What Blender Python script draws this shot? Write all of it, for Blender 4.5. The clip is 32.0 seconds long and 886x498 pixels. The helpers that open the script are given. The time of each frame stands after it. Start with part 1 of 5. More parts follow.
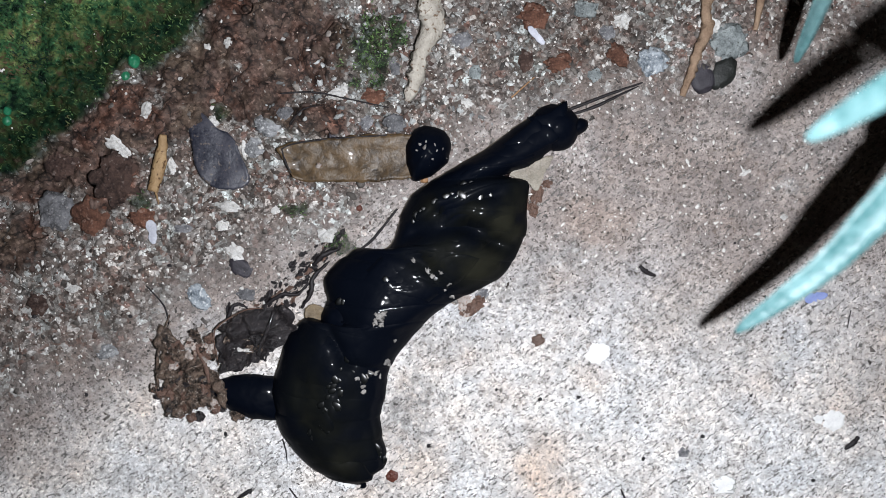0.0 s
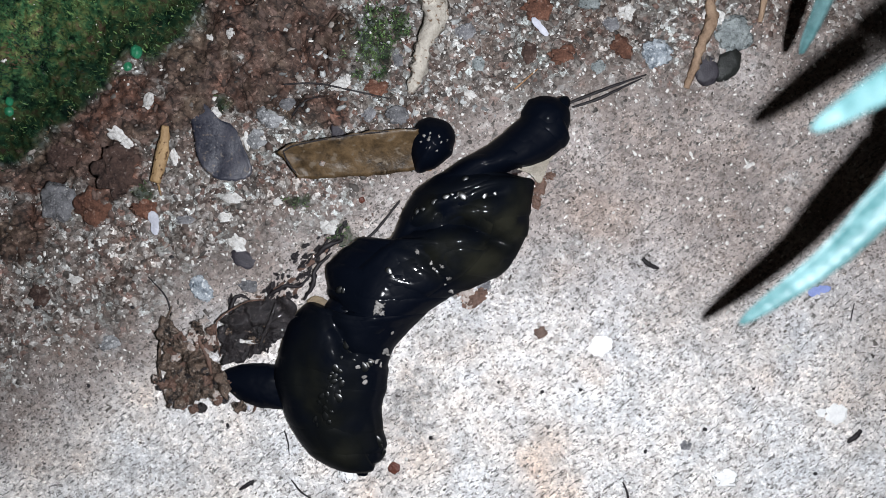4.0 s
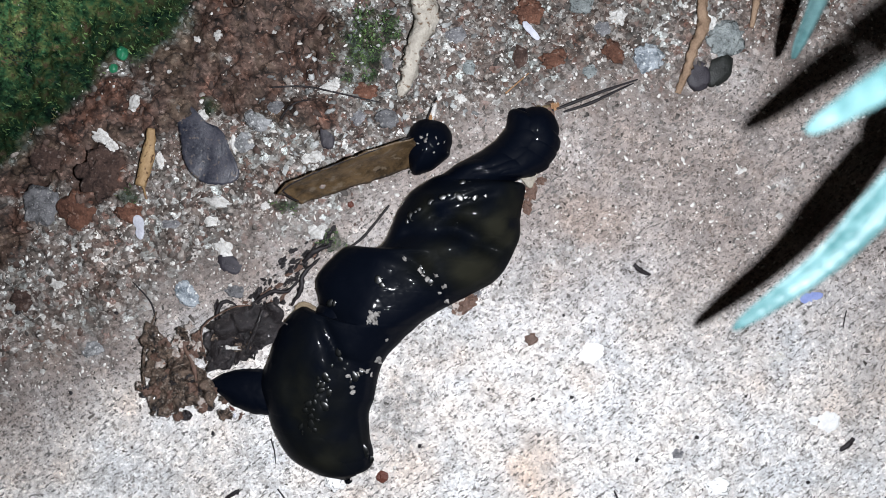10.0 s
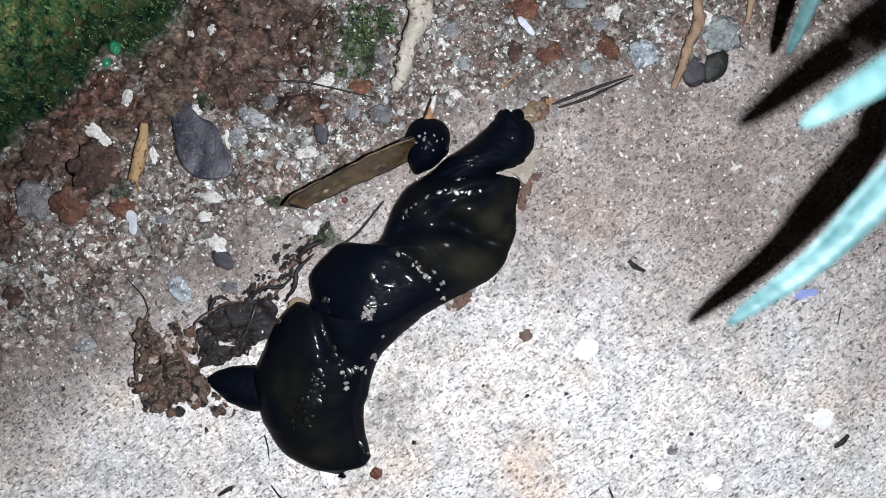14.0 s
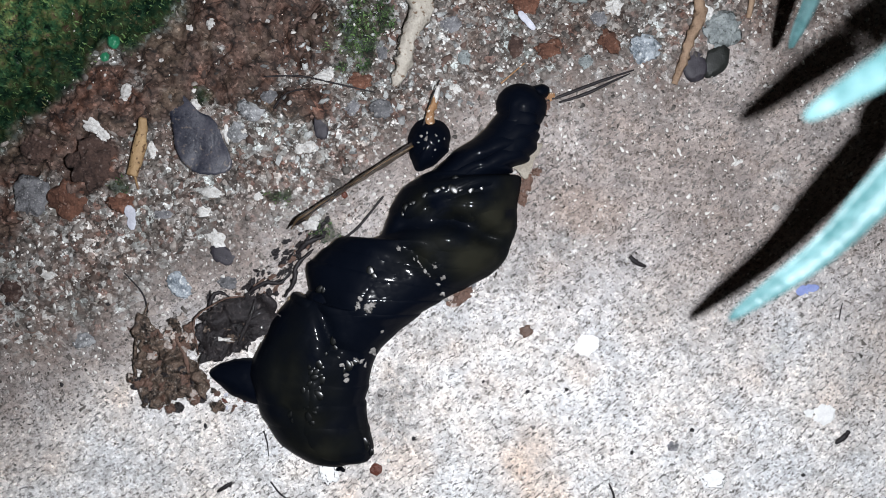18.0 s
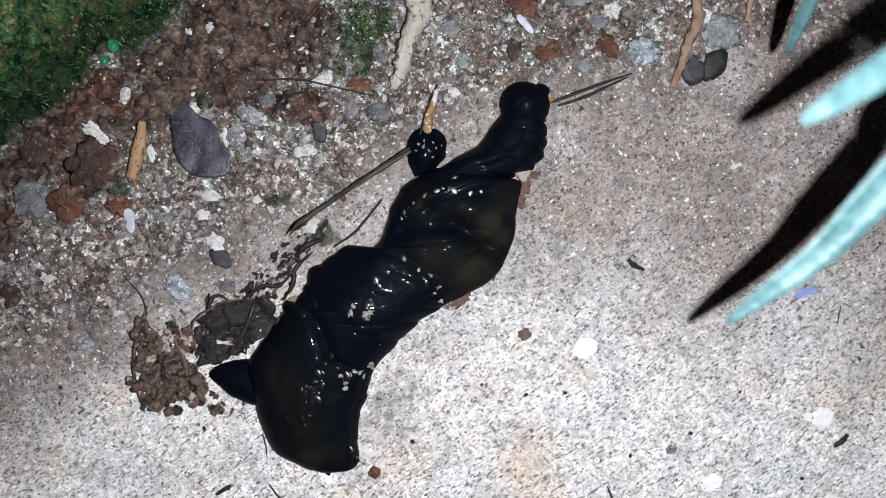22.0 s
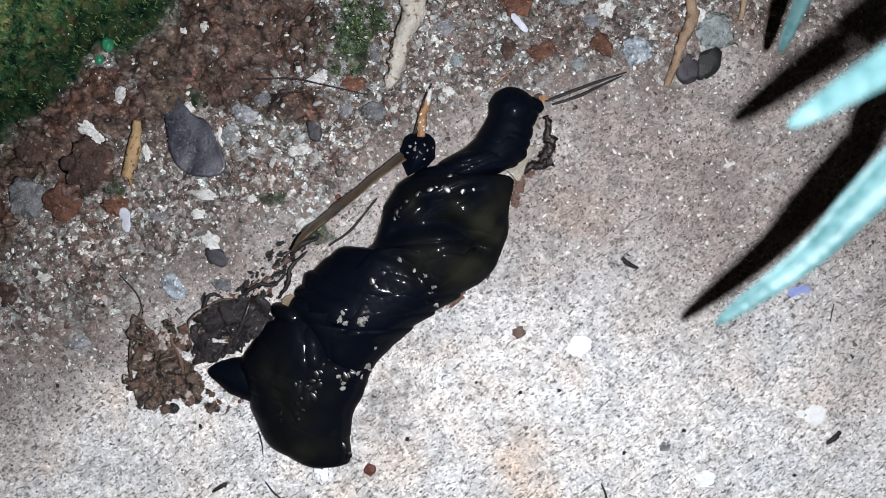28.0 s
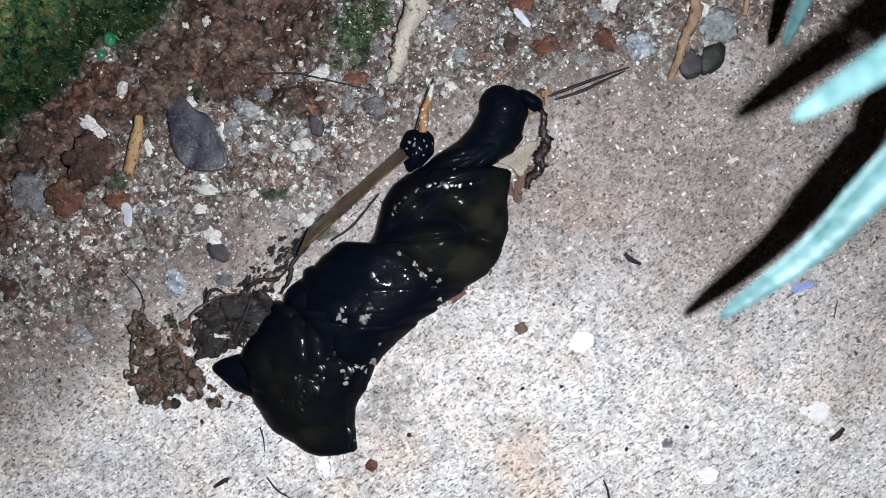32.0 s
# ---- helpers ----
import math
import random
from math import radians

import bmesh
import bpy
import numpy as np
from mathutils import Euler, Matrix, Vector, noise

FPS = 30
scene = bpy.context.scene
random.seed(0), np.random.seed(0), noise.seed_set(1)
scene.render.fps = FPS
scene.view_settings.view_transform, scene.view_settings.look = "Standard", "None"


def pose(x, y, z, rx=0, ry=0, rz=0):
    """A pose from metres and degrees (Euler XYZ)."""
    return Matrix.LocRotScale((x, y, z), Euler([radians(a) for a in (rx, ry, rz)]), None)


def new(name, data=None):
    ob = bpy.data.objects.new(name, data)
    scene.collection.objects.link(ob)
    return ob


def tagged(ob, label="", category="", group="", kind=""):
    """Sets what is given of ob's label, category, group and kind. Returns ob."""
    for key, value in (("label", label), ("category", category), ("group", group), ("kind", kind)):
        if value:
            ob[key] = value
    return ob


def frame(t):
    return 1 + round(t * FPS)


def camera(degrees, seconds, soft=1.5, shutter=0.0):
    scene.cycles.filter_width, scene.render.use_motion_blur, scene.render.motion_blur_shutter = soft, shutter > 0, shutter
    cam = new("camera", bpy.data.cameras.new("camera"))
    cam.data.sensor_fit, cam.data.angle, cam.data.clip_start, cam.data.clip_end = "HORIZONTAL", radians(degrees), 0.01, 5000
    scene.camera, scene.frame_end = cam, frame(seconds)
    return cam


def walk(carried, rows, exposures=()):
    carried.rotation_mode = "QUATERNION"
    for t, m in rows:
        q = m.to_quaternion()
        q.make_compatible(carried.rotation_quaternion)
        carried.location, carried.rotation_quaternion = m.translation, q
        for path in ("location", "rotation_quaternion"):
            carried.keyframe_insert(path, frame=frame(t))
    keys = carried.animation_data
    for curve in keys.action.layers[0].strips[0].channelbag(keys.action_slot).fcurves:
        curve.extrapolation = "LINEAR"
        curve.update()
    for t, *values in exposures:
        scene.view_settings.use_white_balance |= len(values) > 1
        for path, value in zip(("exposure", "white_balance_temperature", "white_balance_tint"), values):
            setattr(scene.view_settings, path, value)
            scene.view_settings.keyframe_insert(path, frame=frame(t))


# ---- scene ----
# The camera: hand-held, straight above the ground. Rows: seconds, millimetres, degrees.
cam = camera(60, 32.0, soft=0.85)
PATH = [
    (0, 1.34, 2.10, 135.72, -0.87, 0.52, -0.00),
    (0.5, 1.51, 2.19, 135.66, -1.03, 0.55, 0.06),
    (1, 1.38, 1.94, 135.78, -1.08, 0.43, 0.07),
    (1.5, 1.60, 2.06, 135.58, -1.23, 0.53, 0.07),
    (2, 1.32, 1.63, 135.45, -1.09, 0.52, 0.09),
    (2.5, 1.46, 1.29, 135.59, -1.03, 0.62, 0.10),
    (3, 1.39, 1.71, 135.27, -1.20, 0.68, 0.09),
    (3.5, 1.01, 1.68, 135.48, -1.24, 0.59, 0.13),
    (5.5, 1.58, 1.23, 135.43, -1.39, 0.74, 0.20),
    (6, 1.46, 1.13, 135.42, -1.47, 0.71, 0.22),
    (6.5, 1.43, 0.73, 135.36, -1.37, 0.78, 0.22),
    (7, 1.32, 0.96, 135.14, -1.53, 0.77, 0.23),
    (7.5, 1.39, 1.02, 135.17, -1.43, 0.84, 0.23),
    (8, 1.15, 1.15, 135.64, -1.36, 0.84, 0.23),
    (8.5, 1.81, 1.52, 135.44, -1.45, 0.43, 0.24),
    (9, 1.58, 1.18, 135.11, -1.23, 0.17, 0.27),
    (9.5, 1.36, 1.10, 134.49, -1.00, 0.10, 0.32),
    (10, 1.25, 0.94, 133.88, -0.58, -0.08, 0.34),
    (10.5, 1.36, 0.67, 133.74, -0.52, -0.16, 0.30),
    (11, 1.51, 1.00, 134.11, -0.58, -0.12, 0.35),
    (11.5, 1.36, 1.10, 134.27, -0.50, -0.05, 0.38),
    (12, 1.50, 1.78, 134.34, -0.78, -0.09, 0.41),
    (12.5, 1.99, 1.49, 134.01, -0.76, -0.10, 0.40),
    (13, 1.21, 0.70, 133.96, -0.47, -0.15, 0.39),
    (13.5, 1.71, 1.00, 134.01, -0.76, -0.21, 0.47),
    (14, 1.69, 0.48, 133.44, -0.69, -0.30, 0.44),
    (14.5, 1.90, 0.84, 133.19, -0.91, -0.31, 0.43),
    (16.5, 1.62, 0.43, 133.44, -0.85, -0.37, 0.48),
    (17, 1.68, -0.28, 133.64, -0.54, -0.25, 0.40),
    (17.5, 1.47, 0.02, 133.22, -0.75, -0.28, 0.42),
    (18, 1.43, -0.00, 132.94, -0.83, -0.41, 0.46),
    (18.5, 1.76, 0.33, 132.68, -1.01, -0.19, 0.45),
    (19, 1.53, -0.14, 133.07, -0.80, -0.16, 0.46),
    (19.5, 1.69, 0.80, 133.50, -1.04, -0.06, 0.44),
    (20, 1.70, 0.24, 132.99, -0.83, -0.22, 0.46),
    (20.5, 1.84, 0.31, 133.07, -0.80, -0.21, 0.46),
    (21, 1.82, 0.21, 132.98, -0.72, -0.29, 0.49),
    (21.5, 1.70, -0.02, 133.24, -0.63, -0.35, 0.47),
    (22, 1.97, 0.20, 133.08, -0.68, -0.29, 0.47),
    (22.5, 1.71, 0.62, 133.08, -0.70, -0.21, 0.45),
    (23, 2.34, 0.52, 132.95, -0.68, -0.07, 0.46),
    (23.5, 2.11, 0.68, 132.59, -0.77, -0.10, 0.46),
    (24, 1.91, 0.43, 132.58, -0.70, -0.06, 0.50),
    (24.5, 1.94, 0.81, 132.83, -0.87, -0.14, 0.51),
    (25, 2.26, 0.90, 132.78, -1.01, -0.12, 0.46),
    (25.5, 2.48, 2.24, 134.87, -1.52, -0.10, 0.47),
    (27.5, 3.16, 1.08, 133.35, -1.18, -0.20, 0.39),
    (28, 2.89, 1.21, 133.59, -1.21, -0.29, 0.42),
    (28.5, 3.15, 1.03, 133.69, -1.11, -0.15, 0.41),
    (29, 2.59, 0.96, 133.47, -1.03, -0.16, 0.43),
    (29.5, 3.43, 1.64, 133.92, -1.34, -0.04, 0.47),
    (30, 2.99, 0.79, 133.64, -1.11, -0.23, 0.51),
    (30.5, 2.90, 0.86, 133.52, -1.21, -0.24, 0.51),
    (31, 3.00, 0.91, 133.53, -1.38, -0.18, 0.49),
    (31.5, 2.97, 0.93, 133.58, -1.46, -0.03, 0.48),
    (32, 3.01, 0.65, 133.26, -1.31, -0.08, 0.50),
]
EXPOSURES = [(0, -0.09), (2, -0.02), (3.5, -0.02), (5.5, -0.24), (6, -0.25), (7, -0.11), (8, 0.13), (9, 0.1), (10, 0.06), (11, 0.08), (12, 0.03), (13, -0.04), (14, 0.06), (17, -0.03), (18, -0.02), (19, -0.03),
             (20, -0.13), (21, -0.08), (22, -0.07), (23, -0.07), (24, -0.07), (25, 0.0), (28, -0.06), (29, -0.13), (30, -0.02), (31, -0.06), (32, -0.07)]
walk(cam, [(t, pose(x / 1000, y / 1000, z / 1000, rx, ry, rz)) for t, x, y, z, rx, ry, rz in PATH], EXPOSURES)
cam.data.dof.use_dof = True
cam.data.dof.focus_distance = 0.1345
cam.data.dof.aperture_fstop = 14

# ---- light: night, and the small lamp beside the lens ----
world = bpy.data.worlds.new("night")
world.use_nodes = True
scene.world = world
world.node_tree.nodes["Background"].inputs["Color"].default_value = (0.6, 0.46, 0.4, 1)
world.node_tree.nodes["Background"].inputs["Strength"].default_value = 0.02
flash = bpy.data.lights.new("flash", "POINT")
flash.shadow_soft_size, flash.energy, flash.color = 0.0016, 1.06, (0.955, 0.985, 1.045)
flash_lamp = new("flash_lamp", flash)
flash_lamp.matrix_world = pose(0.0155, 0.0002, 0.1345)

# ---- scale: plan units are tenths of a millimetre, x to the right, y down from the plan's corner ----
U = 1e-4


def plan(x, y):
    return (x - 784) * U, (441 - y) * U


# ---- noise on arrays ----
def lattice(i, j, seed):
    n = (i * 374761393 + j * 668265263 + seed * 974634777) & 0xFFFFFFFF
    n = ((n ^ (n >> 13)) * 1274126177) & 0xFFFFFFFF
    return ((n ^ (n >> 16)) & 0xFFFF) / 65535.0


def vnoise(x, y, seed=0):
    i, j = np.floor(x).astype(np.int64), np.floor(y).astype(np.int64)
    u, v = x - i, y - j
    u, v = u * u * (3 - 2 * u), v * v * (3 - 2 * v)
    a, b = lattice(i, j, seed), lattice(i + 1, j, seed)
    c, d = lattice(i, j + 1, seed), lattice(i + 1, j + 1, seed)
    return (a * (1 - u) + b * u) * (1 - v) + (c * (1 - u) + d * u) * v - 0.5


def fbm(x, y, size, octaves=3, seed=0):
    total, amp = 0.0, 1.0
    for k in range(octaves):
        total = total + amp * vnoise(x / size + 17.3 * k, y / size - 9.1 * k, seed + k)
        size, amp = size * 0.5, amp * 0.5
    return total


def smooth(a, b, v):
    s = np.clip((v - a) / (b - a), 0, 1)
    return s * s * (3 - 2 * s)


# Borders of soil, dust and moss, as y over x in plan units.
SOIL_X, SOIL_Y = [-900, 0, 200, 300, 430, 600, 760, 900, 1050, 1250, 1568, 2400], [760, 690, 590, 510, 450, 360, 255, 205, 165, 120, 20, -250]
DUST_X, DUST_Y = [-900, 0, 250, 420, 640, 800, 1000, 1150, 1350, 1568, 2400], [930, 815, 705, 600, 500, 500, 545, 580, 600, 610, 630]
MOSS_X, MOSS_Y = [-900, 0, 70, 150, 270, 330, 400, 2400], [800, 325, 265, 205, 125, 60, -5, -2000]


def zones(x, y):
    """Soil, dust and moss at places in metres, each 0 to 1."""
    px, py = x / U + 784, 441 - y / U
    wob = 70 * fbm(px, py, 120, 4, 3)
    soil = smooth(-100, 60, np.interp(px, SOIL_X, SOIL_Y) + wob - py)
    soft = np.interp(px, [100, 450, 950], [75, 110, 230])
    dust = smooth(-soft, soft, np.interp(px, DUST_X, DUST_Y) + 1.2 * wob - py)
    moss = smooth(-18, 18, np.interp(px, MOSS_X, MOSS_Y) + 0.95 * wob - py)
    for cx, cy, rx, ry in ((665, 100, 46, 60), (605, 432, 30, 20), (522, 372, 22, 14), (702, 70, 20, 40), (395, 205, 22, 18), (250, 360, 22, 14)):
        d = np.hypot((px - cx) / rx, (py - cy) / ry)
        moss = np.maximum(moss, 0.8 * smooth(1.1, 0.5, d + 0.9 * fbm(px, py, 26, 3, 8)))
    clay = 0 * px
    for cx, cy, rx, ry in ((300, 80, 110, 120), (205, 215, 130, 62), (475, 80, 135, 105), (395, 150, 90, 62), (260, 225, 95, 45), (150, 275, 85, 48), (208, 318, 48, 48), (55, 320, 60, 40), (30, 430, 60, 50), (560, 210, 48, 32), (330, 190, 50, 50), (312, 105, 48, 60), (235, 165, 60, 36), (100, 245, 60, 36)):
        d = np.hypot((px - cx) / rx, (py - cy) / ry)
        clay = np.maximum(clay, smooth(1.12, 0.8, d + 0.9 * fbm(px, py, 60, 4, 14)))
    # Rises inward from the moss border, whose overhang shade is painted as darker colour.
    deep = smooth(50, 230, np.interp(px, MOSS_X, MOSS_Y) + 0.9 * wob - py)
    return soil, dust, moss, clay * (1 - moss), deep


def stains(x, y):
    """Rust and grime on the slab, each 0 to 1."""
    px, py = x / U + 784, 441 - y / U
    out = []
    for seed, spots in ((81, ((960, 840, 48, 80, 0.8), (735, 818, 60, 42, 0.65), (985, 890, 60, 40, 0.8), (1045, 668, 40, 30, 0.5), (800, 640, 50, 34, 0.6), (1345, 680, 60, 40, 0.5), (1070, 395, 60, 45, 0.55), (120, 600, 70, 60, 0.45), (880, 700, 60, 30, 0.4))),
                        (87, ((1000, 455, 80, 26, 0.75), (915, 505, 50, 30, 0.6), (800, 610, 70, 42, 0.6), (712, 745, 66, 78, 1.0), (735, 690, 40, 30, 0.8), (1312, 622, 13, 70, 0.6), (1210, 560, 90, 24, 0.35), (180, 625, 40, 26, 0.6), (170, 690, 30, 20, 0.5), (190, 850, 40, 22, 0.5), (560, 640, 40, 60, 0.5), (1400, 330, 24, 16, 0.6), (965, 190, 70, 34, 0.5)))):
        total = 0 * px
        ragged = 0.9 * fbm(px, py, 46, 4, seed)
        for cx, cy, rx, ry, amount in spots:
            total = np.maximum(total, amount * smooth(1.5, 0.1, np.hypot((px - cx) / rx, (py - cy) / ry) + ragged))
        out.append(total)
    return out


def height(x, y):
    soil, dust, moss, clay, deep = zones(x, y)
    px, py = x / U, y / U
    near = smooth(3000, 1500, np.hypot(px, py))
    fine = 0.9 * fbm(px, py, 9, 2, 11) + 1.6 * fbm(px, py, 60, 3, 5)
    rough = 10 * fbm(px, py, 70, 3, 21) + 9 * fbm(px, py, 18, 3, 31)
    lumps = 30 * fbm(px, py, 60, 4, 41) + 8
    crumbs = 9 + 34 * fbm(px, py, 75, 4, 51) - 34 * np.exp(-np.abs(fbm(px, py, 60, 2, 61)) / 0.035) * smooth(-0.1, 0.2, fbm(px, py, 90, 2, 71))
    return near * U * (fine * (1 + 0.6 * dust) + soil * (rough + 4) + moss * lumps + clay * crumbs)


def ground_z(x, y):
    return float(height(np.array([x]), np.array([y]))[0])


# ---- materials ----
def nodes_of(name):
    m = bpy.data.materials.new(name)
    m.use_nodes = True
    return m, m.node_tree.nodes, m.node_tree.links, m.node_tree.nodes["Principled BSDF"]


def ramp(nodes, links, source, stops):
    r = nodes.new("ShaderNodeValToRGB")
    while len(r.color_ramp.elements) < len(stops):
        r.color_ramp.elements.new(0.5)
    for e, (at, c) in zip(r.color_ramp.elements, stops):
        e.position, e.color = at, (*c, 1) if len(c) == 3 else c
    links.new(source, r.inputs["Fac"])
    return r.outputs["Color"]


def mix(nodes, links, fac, a, b, how="MIX"):
    n = nodes.new("ShaderNodeMix")
    n.data_type, n.blend_type = "RGBA", how
    for value, socket in ((fac, n.inputs["Factor"]), (a, n.inputs["A"]), (b, n.inputs["B"])):
        if isinstance(value, (int, float)):
            socket.default_value = value
        elif isinstance(value, tuple):
            socket.default_value = (*value, 1)
        else:
            links.new(value, socket)
    return n.outputs["Result"]


def noise_tex(nodes, links, coord, scale, detail=4, rough=0.6):
    n = nodes.new("ShaderNodeTexNoise")
    n.inputs["Scale"].default_value, n.inputs["Detail"].default_value, n.inputs["Roughness"].default_value = scale, detail, rough
    links.new(coord, n.inputs["Vector"])
    return n.outputs["Fac"]


def bump_into(nodes, links, bsdf, source, strength, distance):
    b = nodes.new("ShaderNodeBump")
    b.inputs["Strength"].default_value, b.inputs["Distance"].default_value = strength, distance
    links.new(source, b.inputs["Height"])
    links.new(b.outputs["Normal"], bsdf.inputs["Normal"])


def surface(name, dark, light, scale, rough=0.8, bump=0.4, spots=None, vary=0.0, spec=0.4, island=False, coat=0.0, big=0.35):
    """A two-scale noisy surface: patches and grain between two colours, with spots of a third."""
    m, nodes, links, bsdf = nodes_of(name)
    tc = nodes.new("ShaderNodeTexCoord").outputs["Object"]
    a, b = noise_tex(nodes, links, tc, scale), noise_tex(nodes, links, tc, scale * 6, 3, 0.7)
    fac = nodes.new("ShaderNodeMath")
    fac.operation = "MULTIPLY_ADD"
    links.new(b, fac.inputs[0])
    fac.inputs[1].default_value = 0.6
    links.new(a, fac.inputs[2])
    col = ramp(nodes, links, fac.outputs[0], [(0.55 - big / 2, dark), (0.95 + big / 4, light)])
    if spots:
        s = noise_tex(nodes, links, tc, scale * 3.1, 2, 0.5)
        col = mix(nodes, links, ramp(nodes, links, s, [(0.60, (0, 0, 0)), (0.68, (1, 1, 1))]), col, spots)
    if vary:
        if island:
            rnd = nodes.new("ShaderNodeNewGeometry").outputs["Random Per Island"]
        else:
            rnd = nodes.new("ShaderNodeObjectInfo").outputs["Random"]
        hsv = nodes.new("ShaderNodeHueSaturation")
        mr = nodes.new("ShaderNodeMapRange")
        links.new(rnd, mr.inputs["Value"])
        mr.inputs["To Min"].default_value, mr.inputs["To Max"].default_value = 1 - vary, 1 + vary
        links.new(mr.outputs["Result"], hsv.inputs["Value"])
        links.new(col, hsv.inputs["Color"])
        col = hsv.outputs["Color"]
    links.new(col, bsdf.inputs["Base Color"])
    bsdf.inputs["Roughness"].default_value = rough
    bsdf.inputs["Specular IOR Level"].default_value = spec
    bsdf.inputs["Coat Weight"].default_value = coat
    bsdf.inputs["Coat Roughness"].default_value = 0.08
    bump_into(nodes, links, bsdf, fac.outputs[0], bump, 0.25 / scale)
    return m


def ground_material():
    m, nodes, links, bsdf = nodes_of("ground")
    pos = nodes.new("ShaderNodeNewGeometry").outputs["Position"]

    def attr(name):
        n = nodes.new("ShaderNodeAttribute")
        n.attribute_name = name
        return n.outputs["Fac"]

    nz = nodes.new("ShaderNodeTexNoise")
    nz.inputs["Scale"].default_value, nz.inputs["Detail"].default_value = 2200, 2
    links.new(pos, nz.inputs["Vector"])
    sc = nodes.new("ShaderNodeVectorMath")
    sc.operation = "MULTIPLY_ADD"
    links.new(nz.outputs["Color"], sc.inputs[0])
    sc.inputs[1].default_value = (0.0006, 0.0006, 0.0006)
    links.new(pos, sc.inputs[2])
    wob = sc.outputs[0]

    def cells(scale, stops):
        v = nodes.new("ShaderNodeTexVoronoi")
        v.inputs["Scale"].default_value = scale
        links.new(wob, v.inputs["Vector"])
        sep = nodes.new("ShaderNodeSeparateColor")
        links.new(v.outputs["Color"], sep.inputs["Color"])
        return ramp(nodes, links, sep.outputs["Red"], stops), v.outputs["Distance"]

    patch = noise_tex(nodes, links, pos, 45, 5, 0.6)
    grain = noise_tex(nodes, links, pos, 2400, 3, 0.7)
    mid = noise_tex(nodes, links, pos, 420, 4, 0.65)
    # clean concrete
    clean = ramp(nodes, links, patch, [(0.30, (0.63, 0.545, 0.49)), (0.40, (0.70, 0.665, 0.64)), (0.5, (0.72, 0.71, 0.705)), (0.66, (0.74, 0.765, 0.795))])
    dirt = ramp(nodes, links, patch, [(0.3, (0.225, 0.187, 0.170)), (0.5, (0.315, 0.278, 0.262)), (0.7, (0.40, 0.375, 0.368))])
    earth = ramp(nodes, links, mid, [(0.3, (0.028, 0.022, 0.019)), (0.5, (0.10, 0.082, 0.072)), (0.72, (0.25, 0.235, 0.225))])
    green = ramp(nodes, links, mid, [(0.34, (0.005, 0.014, 0.009)), (0.46, (0.044, 0.120, 0.052)), (0.57, (0.125, 0.168, 0.062)), (0.68, (0.16, 0.10, 0.07))])
    col = mix(nodes, links, attr("dust"), clean, dirt)
    specks, _ = cells(2700, [(0.0, (0.30, 0.29, 0.28)), (0.10, (0.68, 0.66, 0.64)), (0.22, (0.95, 0.94, 0.93)), (0.7, (1.02, 1.02, 1.02)), (0.9, (1.3, 1.29, 1.27))])
    big_specks, _ = cells(1700, [(0.0, (0.62, 0.58, 0.55)), (0.05, (1, 1, 1)), (0.9, (1, 1, 1)), (0.97, (1.35, 1.33, 1.3))])
    cloud = noise_tex(nodes, links, pos, 140, 4, 0.65)
    col = mix(nodes, links, 1.0, col, ramp(nodes, links, cloud, [(0.32, (0.76, 0.77, 0.78)), (0.5, (1.0, 0.99, 0.985)), (0.66, (1.12, 1.09, 1.06))]), "MULTIPLY")
    col = mix(nodes, links, 1.0, col, ramp(nodes, links, noise_tex(nodes, links, wob, 620, 3, 0.6), [(0.34, (0.74, 0.73, 0.72)), (0.46, (0.97, 0.97, 0.97)), (0.66, (1.12, 1.12, 1.12))]), "MULTIPLY")
    pits = noise_tex(nodes, links, wob, 1500, 3, 0.75)
    col = mix(nodes, links, 1.0, col, ramp(nodes, links, pits, [(0.32, (0.42, 0.40, 0.38)), (0.40, (0.94, 0.93, 0.93)), (0.58, (1.04, 1.04, 1.04)), (0.68, (1.15, 1.15, 1.15))]), "MULTIPLY")
    col = mix(nodes, links, 0.9, col, specks, "MULTIPLY")
    col = mix(nodes, links, 0.8, col, big_specks, "MULTIPLY")
    # fine dark scratches across the slab
    turn = nodes.new("ShaderNodeMapping")
    turn.inputs["Rotation"].default_value = (0, 0, radians(-36))
    links.new(wob, turn.inputs["Vector"])
    mp = nodes.new("ShaderNodeMapping")
    mp.inputs["Scale"].default_value = (800, 2500, 1000)
    links.new(turn.outputs["Vector"], mp.inputs["Vector"])
    hatch = noise_tex(nodes, links, mp.outputs["Vector"], 1.0, 3, 0.6)
    col = mix(nodes, links, ramp(nodes, links, hatch, [(0.365, (0.95, 0.95, 0.95)), (0.415, (0, 0, 0))]), col, (0.11, 0.105, 0.10))
    # coloured aggregate in the soil, bound by dirt
    stones, _ = cells(1050, [(0.0, (0.02, 0.015, 0.013)), (0.25, (0.07, 0.048, 0.04)), (0.45, (0.15, 0.125, 0.11)), (0.6, (0.12, 0.055, 0.04)), (0.72, (0.20, 0.185, 0.175)), (0.9, (0.30, 0.29, 0.275)), (0.98, (0.6, 0.59, 0.57))])
    pebbles, d4 = cells(2300, [(0.0, (0.3, 0.27, 0.25)), (0.3, (0.75, 0.72, 0.7)), (0.7, (1.1, 1.08, 1.05)), (0.93, (1.45, 1.45, 1.45)), (0.985, (2.4, 2.4, 2.4))])
    earth = mix(nodes, links, 0.62, earth, stones)
    earth = mix(nodes, links, 0.9, earth, pebbles, "MULTIPLY")
    tint = noise_tex(nodes, links, pos, 95, 3, 0.6)
